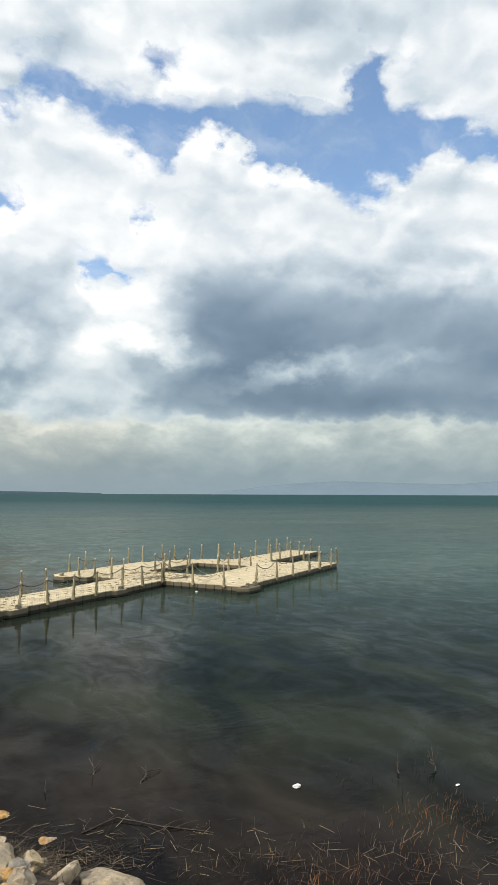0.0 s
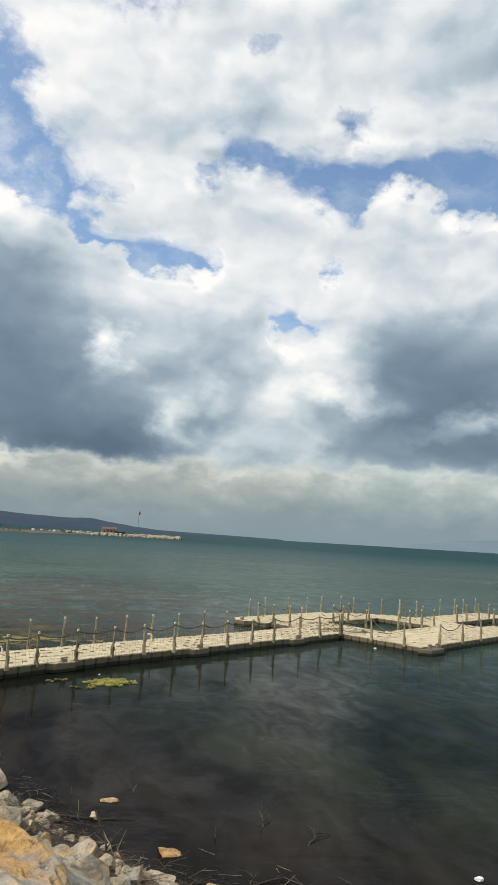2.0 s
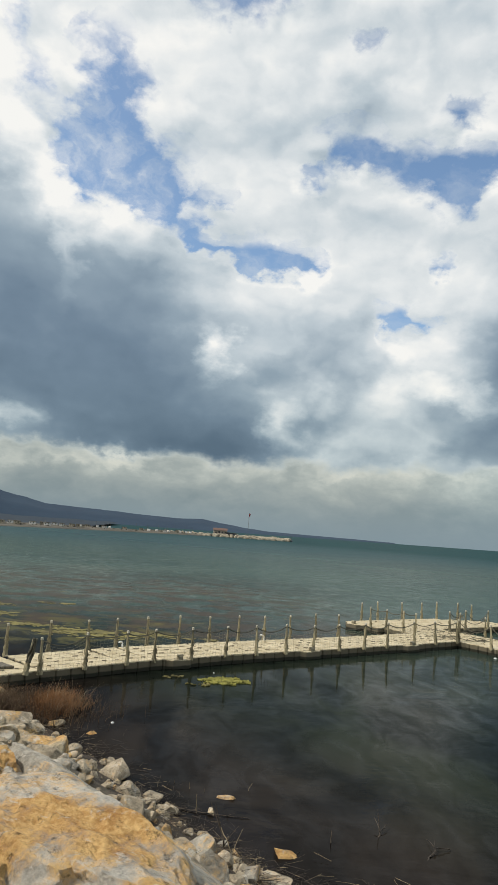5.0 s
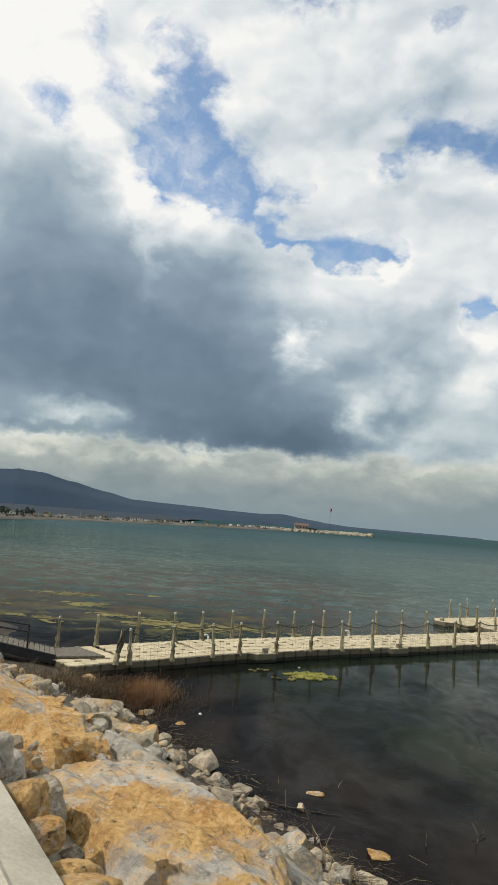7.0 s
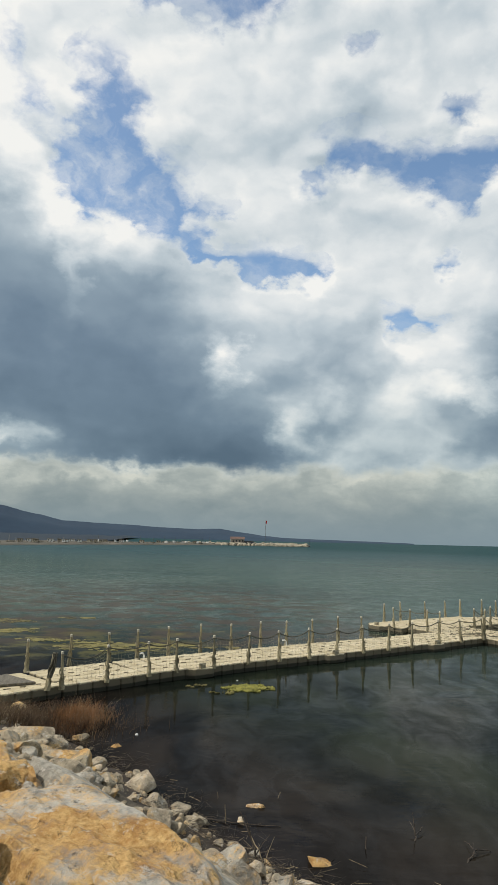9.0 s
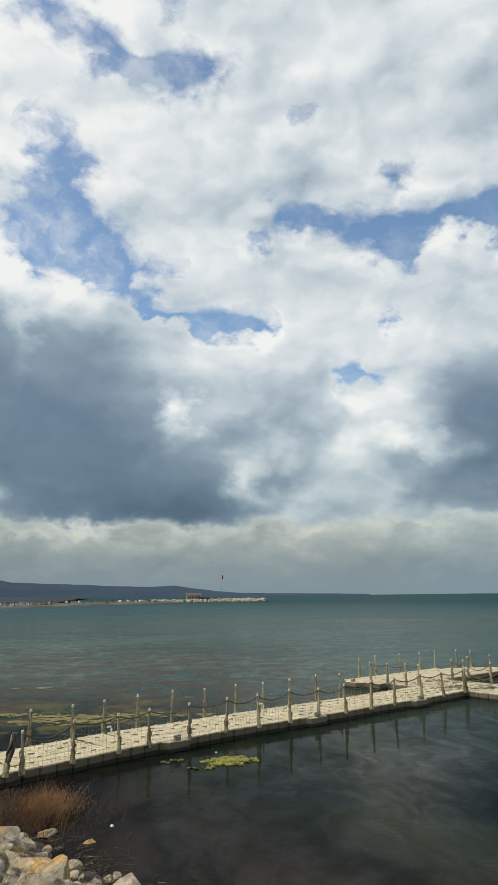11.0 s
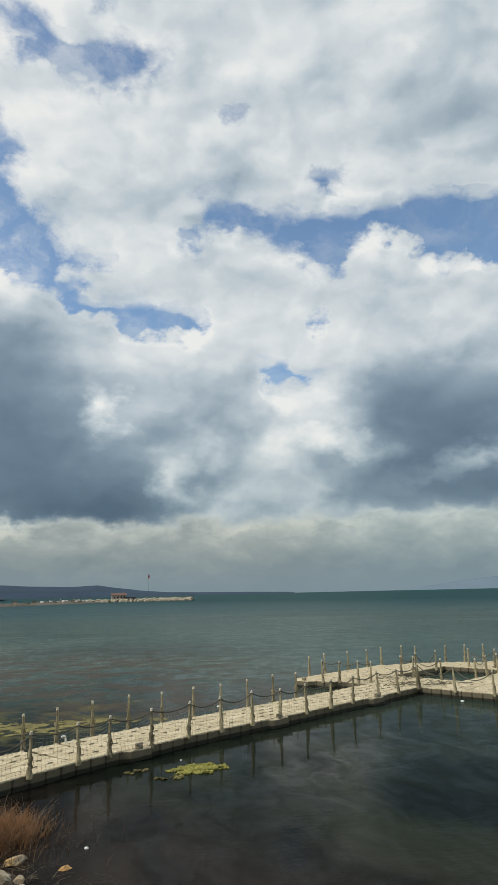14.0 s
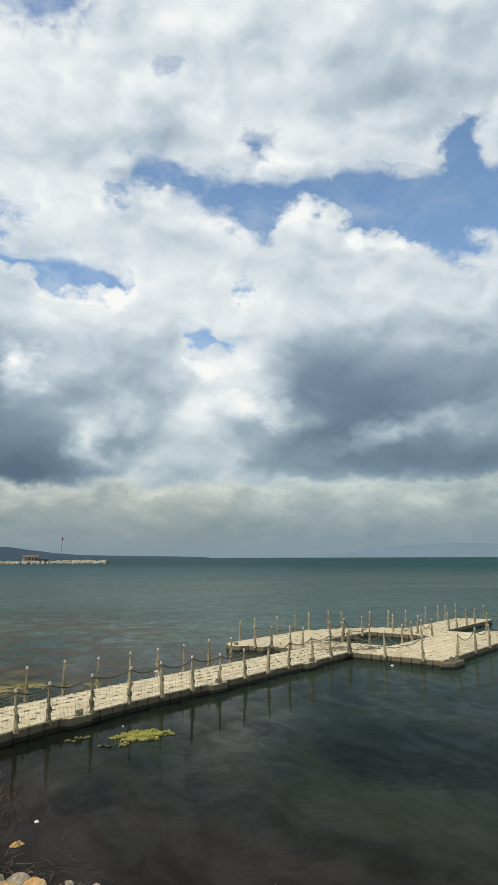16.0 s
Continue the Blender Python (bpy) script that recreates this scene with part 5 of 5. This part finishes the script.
def stick(name, label, pts, r, mat, forks=0, seed=0):
    rng = random.Random(seed)
    o = Vector(pts[0])
    pts = [Vector(p) - o for p in pts]
    bm = bmesh.new()
    fine = []
    for a, b in zip(pts, pts[1:]):
        for k in range(4):
            fine.append(a.lerp(b, k / 4) + Vector((rng.uniform(-1, 1), rng.uniform(-1, 1), rng.uniform(-0.5, 0.5))) * r * 1.1)
    fine.append(pts[-1])
    n = len(fine)
    tube(bm, fine, [r * (1 - 0.6 * k / n) for k in range(n)], 5)
    for _ in range(forks):
        k = rng.randrange(n // 4, n - 2)
        d = (fine[k + 1] - fine[k]).normalized() + Vector((rng.uniform(-1, 1), rng.uniform(-1, 1), rng.uniform(0, 0.5)))
        length = rng.uniform(0.15, 0.45)
        tube(bm, [fine[k], fine[k] + d.normalized() * length * 0.5, fine[k] + (d.normalized() + Vector((0, 0, -0.1))) * length], [r * 0.6, r * 0.45, r * 0.2], 4)
    ob = mesh_object(name, bm, mat)
    ob.location = o
    return tagged(ob, label, "driftwood", "driftwood in the shallows")


def build_driftwood():
    stick("driftwood_branch", "thin dry branch standing out of the shallows", [(0.41, 9.39, 0.02), (0.28, 9.47, 0.40), (0.07, 9.72, 0.80)], 0.017, DRIFT, 2, 1)
    stick("driftwood_branch", "thin bent dry stick beside the standing branch", [(0.46, 9.42, 0.02), (0.38, 9.50, 0.30), (0.22, 9.66, 0.52)], 0.011, STRAW, 1, 12)
    stick("driftwood_branch", "thin dry stick leaning on the waterside stones", [(0.83, 9.13, 0.02), (0.62, 9.45, 0.12), (0.46, 9.75, 0.22)], 0.016, DRIFT, 1, 2)
    stick("driftwood_branch", "long forked branch lying in dark shallow water", [(2.31, 8.88, 0.01), (2.86, 9.04, 0.03), (3.4, 8.5, 0.02), (4.0, 8.04, 0.0)], 0.012, DRIFT, 6, 3)
    stick("driftwood_branch", "dark snag sticking out of the water", [(2.93, 10.75, -0.03), (3.02, 10.95, 0.04), (3.17, 11.14, 0.07)], 0.017, DRIFT, 2, 4)
    stick("driftwood_branch", "dark crooked snag in the shallows", [(3.51, 10.02, -0.03), (3.72, 10.25, 0.04), (3.82, 10.38, 0.07), (4.05, 10.42, 0.02)], 0.015, DRIFT, 3, 5)
    stick("driftwood_branch", "dark crooked snag near the dead stalks", [(7.72, 8.40, -0.03), (7.76, 8.52, 0.10), (7.85, 8.56, 0.14)], 0.014, DRIFT, 2, 6)
    stick("driftwood_branch", "dark forked snag among the stalks", [(8.36, 8.22, -0.03), (8.42, 8.30, 0.12), (8.36, 8.40, 0.2)], 0.018, DRIFT, 3, 8)
    stick("driftwood_branch", "small dark twig standing in the water", [(2.09, 10.46, -0.03), (2.10, 10.55, 0.16)], 0.012, DRIFT, 0, 7)
    stick("driftwood_branch", "dark twig lying on the water near the stones", [(-0.56, 11.53, 0.012), (-0.15, 11.36, 0.02), (0.25, 11.28, 0.015), (0.78, 11.22, 0.012)], 0.012, DRIFT, 4, 9)
    stick("driftwood_branch", "short straw standing in the shallows", [(-0.15, 11.36, -0.03), (-0.17, 11.35, 0.3)], 0.008, STRAW, 0, 10)
    rng = random.Random(9)
    for k in range(26):
        cx, cy = rng.choice(((1.2, 9.0), (1.6, 8.6), (3.4, 8.2), (4.6, 7.0), (5.6, 6.2), (6.6, 6.0), (2.6, 8.6), (-0.9, 11.6), (-3.0, 14.6)))
        x, y = cx + rng.gauss(0, 0.45), cy + rng.gauss(0, 0.35)
        a, n = rng.uniform(0, 6.28), rng.uniform(0.15, 0.5)
        stick("reed_straw", "bleached reed straw floating at the shore", [(x, y, 0.008), (x + math.cos(a) * n, y + math.sin(a) * n, 0.02 + 0.04 * rng.random())], 0.0035, STRAW if rng.random() < 0.6 else DRIFT, 0, 100 + k)


def algae(name, label, at, size, seed, mat, cell, lift=0.007):
    """A floating mat of algae: a ragged, lumpy skin on the water with gaps."""
    rng = random.Random(seed)
    bm = bmesh.new()
    nx, ny = int(size[0] / cell), int(size[1] / cell)
    grid = {}
    off = Vector((seed * 7.3, seed * 3.1, 0))
    for i in range(nx + 1):
        for j in range(ny + 1):
            x, y = (i / nx - 0.5) * size[0], (j / ny - 0.5) * size[1]
            grid[i, j] = (x, y)
    made = {}

    def vert(k):
        if k not in made:
            x, y = grid[k]
            made[k] = bm.verts.new((x + rng.uniform(-0.42, 0.42) * cell, y + rng.uniform(-0.42, 0.42) * cell, lift + (0.045 if cell < 0.08 else 0.005) * rng.random()))
        return made[k]

    for i in range(nx):
        for j in range(ny):
            x, y = grid[i, j]
            e = (2 * x / size[0]) ** 2 + (2 * y / size[1]) ** 2
            d = noise.fractal(Vector((x * 1.3, y * 2.0, 0)) + off, 0.7, 2.0, 6)
            if d * 1.2 + (0.5 if cell < 0.08 else 0.30) - e * 0.7 > 0:
                bm.faces.new([vert(k) for k in ((i, j), (i + 1, j), (i + 1, j + 1), (i, j + 1))])
    r = bmesh.ops.extrude_face_region(bm, geom=list(bm.faces))
    bmesh.ops.translate(bm, verts=[v for v in r["geom"] if isinstance(v, bmesh.types.BMVert)], vec=(0, 0, -0.03))
    bmesh.ops.recalc_face_normals(bm, faces=bm.faces)
    ob = mesh_object(name, bm, mat)
    ob.location = (at[0], at[1], 0)
    return tagged(ob, label, "algae", "algae mats")


def build_algae():
    algae("algae_mat", "yellow-green algae mat floating beside the pier", (0.4, 21.75), (1.75, 1.1), 1, ALGAE, 0.04)
    algae("algae_mat", "thin yellow-green algae wisps beside the pier", (-1.25, 21.85), (1.0, 0.45), 4, ALGAE_DULL, 0.04)
    algae("algae_mat", "thin yellow-green algae patch floating near the pier", (-0.45, 21.0), (0.8, 0.4), 6, ALGAE_BED, 0.04)
    beds = ((-5.2, 29.6, 5.6, 2.8, 8, ALGAE_BED), (-2.9, 30.4, 2.2, 1.0, 9, ALGAE_BED), (-8.7, 31.0, 3.6, 1.1, 10, ALGAE_BED), (-7.4, 29.3, 1.6, 0.8, 15, ALGAE_DULL), (-11.2, 34.1, 2.6, 2.0, 11, ALGAE_BED),
            (-12.1, 28.8, 2.6, 1.0, 12, ALGAE_DULL), (-10.9, 27.8, 1.4, 0.9, 13, ALGAE_BED), (-13.6, 37.6, 5.0, 2.0, 14, ALGAE_DULL), (-9.2, 39.6, 2.6, 0.9, 16, ALGAE_DULL), (-15.4, 31.5, 3.2, 1.2, 17, ALGAE_DULL), (-1.0, 29.8, 2.6, 0.8, 18, ALGAE_DULL))
    for x, y, w, d, seed, mat in beds:
        algae("algae_mat", "yellow-olive algae patch on the water behind the pier", (x, y), (w, d), seed, mat, 0.09)


build_rocks()
join_rubble()
build_plants()
build_driftwood()
build_wrack()
build_algae()

# ---------------------------------------------------------------- far shore
def ridge(name, label, mat, profile, dist, seed, steps=10, depth=400.0):
    """A hill range whose crest is given as azimuth and elevation in degrees."""
    bm = bmesh.new()
    rows = [[], [], []]
    for (a0, e0), (a1, e1) in zip(profile, profile[1:]):
        for k in range(steps):
            t = k / steps
            t2 = t * t * (3 - 2 * t) * 0.5 + t * 0.5
            a, e = a0 + (a1 - a0) * t, e0 + (e1 - e0) * t2
            h = dist * math.tan(radians(max(e, 0.0))) + 4.0
            h *= 1 + 0.02 * noise.noise(Vector((a * 1.7, seed, 0))) + 0.012 * noise.noise(Vector((a * 7, seed, 2)))
            x, y = math.sin(radians(a)), math.cos(radians(a))
            r = dist / max(0.2, 1.0)
            rows[0].append(bm.verts.new((x * (r - depth), y * (r - depth), -6)))
            rows[1].append(bm.verts.new((x * (r - depth * 0.5), y * (r - depth * 0.5), h * 0.48)))
            rows[2].append(bm.verts.new((x * r, y * r, h + 1.0)))
    back = [bm.verts.new((v.co.x * 1.06, v.co.y * 1.06, -6)) for v in rows[2]]
    for lo, hi in zip([*rows, ], [*rows[1:], back]):
        for k in range(len(lo) - 1):
            bm.faces.new((lo[k], lo[k + 1], hi[k + 1], hi[k]))
    bmesh.ops.recalc_face_normals(bm, faces=bm.faces)
    smooth_faces(bm)
    tagged(mesh_object(name, bm, mat), label, "hill", kind="structure")


FAR_LINE = [(-190, 40), (-140, 110), (-108, 180), (-102, 230), (-103, 265), (-97, 319), (-81, 379), (-58, 430), (-25, 500), (-10, 530)]


def far_bank(rng, inland):
    """A place on the far shore, some metres inland."""
    k = 1.5 + rng.random() * (len(FAR_LINE) - 3)
    (x0, y0), (x1, y1) = FAR_LINE[int(k)], FAR_LINE[int(k) + 1]
    f = k - int(k)
    return x0 + (x1 - x0) * f - 0.87 * inland, y0 + (y1 - y0) * f + 0.5 * inland


def build_far():
    ridge("hill", "long dark wooded hill across the lake, coloured blue-grey for haze", HILL,
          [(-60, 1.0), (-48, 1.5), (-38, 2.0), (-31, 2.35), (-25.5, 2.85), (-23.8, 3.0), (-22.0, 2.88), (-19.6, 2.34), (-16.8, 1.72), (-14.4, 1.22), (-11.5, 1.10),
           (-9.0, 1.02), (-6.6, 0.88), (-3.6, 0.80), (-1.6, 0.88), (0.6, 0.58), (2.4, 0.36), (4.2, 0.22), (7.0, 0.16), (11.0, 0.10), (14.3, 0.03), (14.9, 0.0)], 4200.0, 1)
    ridge("distant_ridge", "faint ridge far beyond the water, haze mixed into its colour", FARHILL,
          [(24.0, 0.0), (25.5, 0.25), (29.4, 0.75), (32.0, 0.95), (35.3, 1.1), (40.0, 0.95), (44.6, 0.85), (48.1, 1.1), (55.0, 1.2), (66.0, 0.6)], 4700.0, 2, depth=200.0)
    # low land on the left, reaching out to the stone mole
    bm = bmesh.new()
    line = FAR_LINE
    rows, foot, bf = [], [], bmesh.new()
    for (x0, y0), (x1, y1) in zip(line, line[1:]):
        for k in range(12):
            t = k / 12
            x, y = x0 + (x1 - x0) * t, y0 + (y1 - y0) * t
            n = noise.noise(Vector((x * 0.06, y * 0.06, 0)))
            rows.append([bm.verts.new((x + dx, y + dy, z)) for dx, dy, z in ((0, 0, -0.5), (-2.0, 1.2, 0.5 + 0.3 * n), (-9, 5, 1.2 + 0.4 * n), (-30, 18, 1.5 + 0.3 * n))])
            if y < 425:
                foot.append((bf.verts.new((x - 28, y + 17, 1.1)), bf.verts.new((x * 7, y * 7, 9.0 + 3 * n))))
    for a, b in zip(rows, rows[1:]):
        for k in range(3):
            bm.faces.new((a[k], b[k], b[k + 1], a[k + 1]))
    for a, b in zip(foot, foot[1:]):
        bf.faces.new((a[0], b[0], b[1], a[1]))
    bmesh.ops.recalc_face_normals(bf, faces=bf.faces)
    tagged(mesh_object("wooded_plain", bf, PLAIN), "dark wooded plain before the hill, tinted with its haze blue", "hill", kind="structure")
    bmesh.ops.recalc_face_normals(bm, faces=bm.faces)
    tagged(mesh_object("far_shore", bm, LOWLAND), "low grey-brown far shore with scrub", "shore", kind="structure")
    # the mole: a ridge of dumped stone
    rng = random.Random(3)
    mole = thing("stone_mole", (20, 545, 0), "pale rubble mole reaching into the lake", "breakwater", kind="structure")
    bm = bmesh.new()
    for k in range(520):
        t = rng.random()
        x = -60 + 118 * t ** 0.45
        wide = 5.0 if x > 6 else 4.0
        y = 538 + (x + 60) * 0.10 + rng.uniform(-wide, wide)
        mid = 1 - abs(y - (538 + (x + 60) * 0.10)) / wide
        z = (0.3 + 1.3 * mid) * (1.0 if x > 6 else 0.8)
        r = rng.uniform(0.8, 1.7)
        bmesh.ops.create_icosphere(bm, subdivisions=1, radius=r, matrix=pose(x - 20, y - 545, z, rng.uniform(0, 360), rng.uniform(0, 360), 0) @ Matrix.Diagonal((1.25, 1, 0.75, 1)))
    tagged(part("dumped_stones", bm, RUBBLE, mole), kind="stuff")
    bm = bmesh.new()
    pts = [(-80, -7, 0), (-40, -3, 0), (0, 1, 0), (37, 5, 0)]
    for (x0, y0, _), (x1, y1, _) in zip(pts, pts[1:]):
        m = pose((x0 + x1) / 2, (y0 + y1) / 2, 0.7, 0, 0, math.degrees(math.atan2(y1 - y0, x1 - x0)))
        box(bm, (math.hypot(x1 - x0, y1 - y0) + 1, 6, 2.6), m, 0.8)
    part("core", bm, LOWLAND, mole, "dark stone quay behind the rubble")
    # the hut on the mole
    hut = thing("harbour_hut", (0.5, 547, 1.8), "small harbour hut with shade-brown walls, one sunlit white end, reddish roof", "hut")
    # walls away from the sun are coloured darker to stand for their shade
    bm = bmesh.new()
    box(bm, (11.0, 6.0, 3.6), pose(0, 0, 1.8), 0.05)
    part("wall", bm, SHADEWALL, hut)
    bm = bmesh.new()
    box(bm, (0.2, 5.8, 3.5), pose(-5.62, 0, 1.8), 0.03)
    part("gable_wall", bm, WHITEWALL, hut, "white end wall on the sunlit side")
    bm = bmesh.new()
    v = [bm.verts.new(p) for p in ((-5.9, -3.6, 3.5), (5.9, -3.6, 3.5), (5.9, 3.6, 3.5), (-5.9, 3.6, 3.5), (-5.9, 0, 5.3), (5.9, 0, 5.3))]
    for f in ((0, 1, 5, 4), (2, 3, 4, 5), (0, 4, 3), (1, 2, 5), (3, 2, 1, 0)):
        bm.faces.new([v[i] for i in f])
    part("roof", bm, TILE, hut, "reddish tiled roof")
    for x in (-0.8, 1.8, 4.2):
        bm = bmesh.new()
        box(bm, (1.2, 0.1, 1.3), pose(x, -3.02, 2.0), 0.02)
        part("window", bm, GLASS_DARK, hut)
    bm = bmesh.new()
    box(bm, (1.1, 0.1, 2.2), pose(-3.4, -3.02, 1.1), 0.02)
    part("door", bm, GLASS_DARK, hut)
    shed = thing("low_shed", (9.5, 546.5, 1.0), "low dark shed beside the harbour hut", "shed")
    bm = bmesh.new()
    box(bm, (8.0, 5.0, 2.6), pose(0, 0, 1.3), 0.05)
    part("wall", bm, HULL, shed)
    bm = bmesh.new()
    box(bm, (8.6, 5.6, 0.3), pose(0, 0, 2.7, 0, 3, 0), 0.05)
    part("roof", bm, LOWLAND, shed)
    # tall mast with a red flag
    flag = thing("flagpole", (23.4, 552, 1.5), "tall thin flagpole with a hanging red flag", "flagpole")
    bm = bmesh.new()
    tube(bm, [(0, 0, 0), (0, 0, 10), (0, 0, 20)], [0.14, 0.11, 0.07], 6)
    part("pole", bm, LOWLAND, flag)
    bm = bmesh.new()
    nx, nz = 6, 8
    g = [[bm.verts.new((0.1 + 0.9 * i / nx + 0.15 * math.sin(j * 0.8), 0.3 * math.sin(i * 1.5 + j * 0.5), 19.8 - 2.9 * j / nz - 0.8 * i / nx)) for j in range(nz + 1)] for i in range(nx + 1)]
    for i in range(nx):
        for j in range(nz):
            bm.faces.new((g[i][j], g[i + 1][j], g[i + 1][j + 1], g[i][j + 1]))
    bmesh.ops.solidify(bm, geom=list(bm.faces), thickness=0.05)
    part("flag", bm, RED, flag, "red cloth flag")
    # moored boats
    for k, (x, y, size, cabin) in enumerate(((-22, 532, 8.5, 1), (-30, 528, 9.5, 1), (-36, 524, 7.0, 0), (-47, 512, 7.5, 1), (-62, 498, 6.5, 0), (-78, 480, 7.5, 1), (59.5, 548, 4.5, 0), (-95, 462, 7, 1), (-40, 519, 8, 1), (-54, 505, 8.5, 1), (-70, 489, 7, 1), (-86, 471, 6.5, 1), (-27, 530, 6.5, 1))):
        boat(x, y, size, cabin, 20 * k, k)
    # masts, sheds and scrub along the low shore
    for k in range(64):
        x, y = far_bank(rng, rng.uniform(6, 30))
        kind = rng.random()
        if kind < 0.3:
            bm = bmesh.new()
            h = rng.uniform(1.6, 3.4)
            tube(bm, [(0, 0, 0), (0.1, 0, h * 0.6), (0.1, 0, h)], [0.14, 0.10, 0.06], 5)
            ob = mesh_object("lamp_mast", bm, RUBBLE)
            ob.location = (x, y, 1.1)
            tagged(ob, "thin pale mast on the far shore", "mast", "masts on the far shore")
        elif kind < 0.85 and y > 250:
            hx = thing("shore_house", (x, y, 1.2), "small pale building on the far shore", "house", "far shore houses")
            bm = bmesh.new()
            w = rng.uniform(1.6, 3.0)
            box(bm, (w, 3, 1.5), pose(0, 0, 0.7), 0.05)
            part("wall", bm, WHITEWALL if k % 2 else RUBBLE, hx)
            bm = bmesh.new()
            box(bm, (w + 0.3, 3.4, 0.25), pose(0, 0, 1.55, 0, 4, 0), 0.05)
            part("roof", bm, LOWLAND, hx)
            for wx in (-0.28, 0.28):
                bm = bmesh.new()
                box(bm, (0.5, 0.08, 0.6), pose(wx * w, -1.52, 0.9), 0.02)
                part("window", bm, GLASS_DARK, hx)
    for k in range(16):
        u = rng.random()
        far_tree(-122 + 12 * u + rng.uniform(-6, 6), 214 + 62 * k / 16 + rng.uniform(-3, 3), rng.uniform(2.2, 4.2), 500 + k)
    scrub()


def boat(x, y, size, cabin, turn, seed):
    b = thing("fishing_boat", (x, y, 0), "small white fishing boat moored by the mole" if seed % 3 == 2 else "small dark fishing boat moored by the mole", "boat", "moored boats", turn=turn - 20)
    bm = bmesh.new()
    rings = []
    for k in range(7):
        t = k / 6
        w = size * 0.17 * math.sin(math.pi * min(1, 0.28 + 0.8 * t)) ** 0.7 + 0.05
        xx = (0.5 - t) * size
        lift = 0.35 + 0.5 * (1 - t) ** 2
        rings.append([bm.verts.new(p) for p in ((xx, -w, 0.6 + lift), (xx, -w * 0.7, -0.2), (xx, 0, -0.5), (xx, w * 0.7, -0.2), (xx, w, 0.6 + lift))])
    for a, c in zip(rings, rings[1:]):
        for j in range(4):
            bm.faces.new((a[j], c[j], c[j + 1], a[j + 1]))
        bm.faces.new((a[4], c[4], c[0], a[0]))
    bm.faces.new(rings[0]), bm.faces.new(rings[-1][::-1])
    bmesh.ops.recalc_face_normals(bm, faces=bm.faces)
    part("hull", bm, WHITEWALL if seed % 3 == 2 else HULL, b)
    if cabin:
        bm = bmesh.new()
        box(bm, (size * 0.25, size * 0.18, 1.7), pose(-size * 0.12, 0, 1.7), 0.1)
        part("cabin", bm, WHITEWALL, b, "pale wheelhouse")
    bm = bmesh.new()
    tube(bm, [(0.3, 0, 0.6), (0.3, 0, 3.5), (0.35, 0, 6.0)], [0.1, 0.08, 0.05], 5)
    part("mast", bm, LOWLAND, b)


def far_tree(x, y, h, seed):
    """A small dark tree: a tapered trunk with a ragged crown of leaf clumps."""
    rng = random.Random(seed)
    tree = thing("tree", (x, y, 0.9), "small dark tree on the far shore", "tree", "trees on the far shore")
    bm = bmesh.new()
    tube(bm, [(0, 0, 0), (0.1, 0, h * 0.35), (0.05, 0, h * 0.75)], [0.16, 0.11, 0.04], 5)
    part("trunk", bm, DRIFT, tree)
    bm = bmesh.new()
    for _ in range(60):
        a, u = rng.uniform(0, 6.28), rng.random()
        d = h * 0.38 * math.sqrt(rng.random()) * math.sin(0.5 + 2.4 * u)
        bmesh.ops.create_icosphere(bm, subdivisions=1, radius=h * rng.uniform(0.04, 0.09), matrix=pose(d * math.cos(a), d * math.sin(a), h * (0.3 + 0.68 * u), rng.uniform(0, 360), rng.uniform(0, 360), 0) @ Matrix.Diagonal((1.3, 1, 0.7, 1)))
    part("crown", bm, LEAF, tree)


def scrub():
    """Bushes on the far shore."""
    rng = random.Random(4)
    bm = bmesh.new()
    for k in range(420):
        x, y = far_bank(rng, rng.uniform(5, 40))
        r = rng.uniform(0.2, 0.55)
        bmesh.ops.create_icosphere(bm, subdivisions=1, radius=r, matrix=pose(x, y, 1.2 + r * 0.3, rng.uniform(0, 360), 0, 0) @ Matrix.Diagonal((1.5, 1, rng.uniform(0.5, 1.0), 1)))
    tagged(mesh_object("scrub", bm, LOWLAND), "dull scrub along the far shore", "bushes", kind="stuff")


build_far()


def build_litter():
    spots = [(5.85, 8.78, 0.055, "crumpled white plastic scrap floating in the shallows"), (-2.42, 16.34, 0.035, "white plastic scrap floating near the bank"),
             (0.05, 22.9, 0.03, "white plastic scrap floating under the pier's edge"), (12.9, 29.8, 0.06, "white bottle floating beside the platform"),
             (8.3, 7.6, 0.03, "pale scrap floating in the shallows")]
    for k, (x, y, r, label) in enumerate(spots):
        bm = rock_mesh(400 + k, (r * 1.3, r * 0.8, r * 0.7), 7, 2, 0.12)
        ob = mesh_object("plastic_litter", bm, WHITE)
        ob.location = (x, y, r * 0.35)
        tagged(ob, label, "litter", "floating litter")


build_litter()
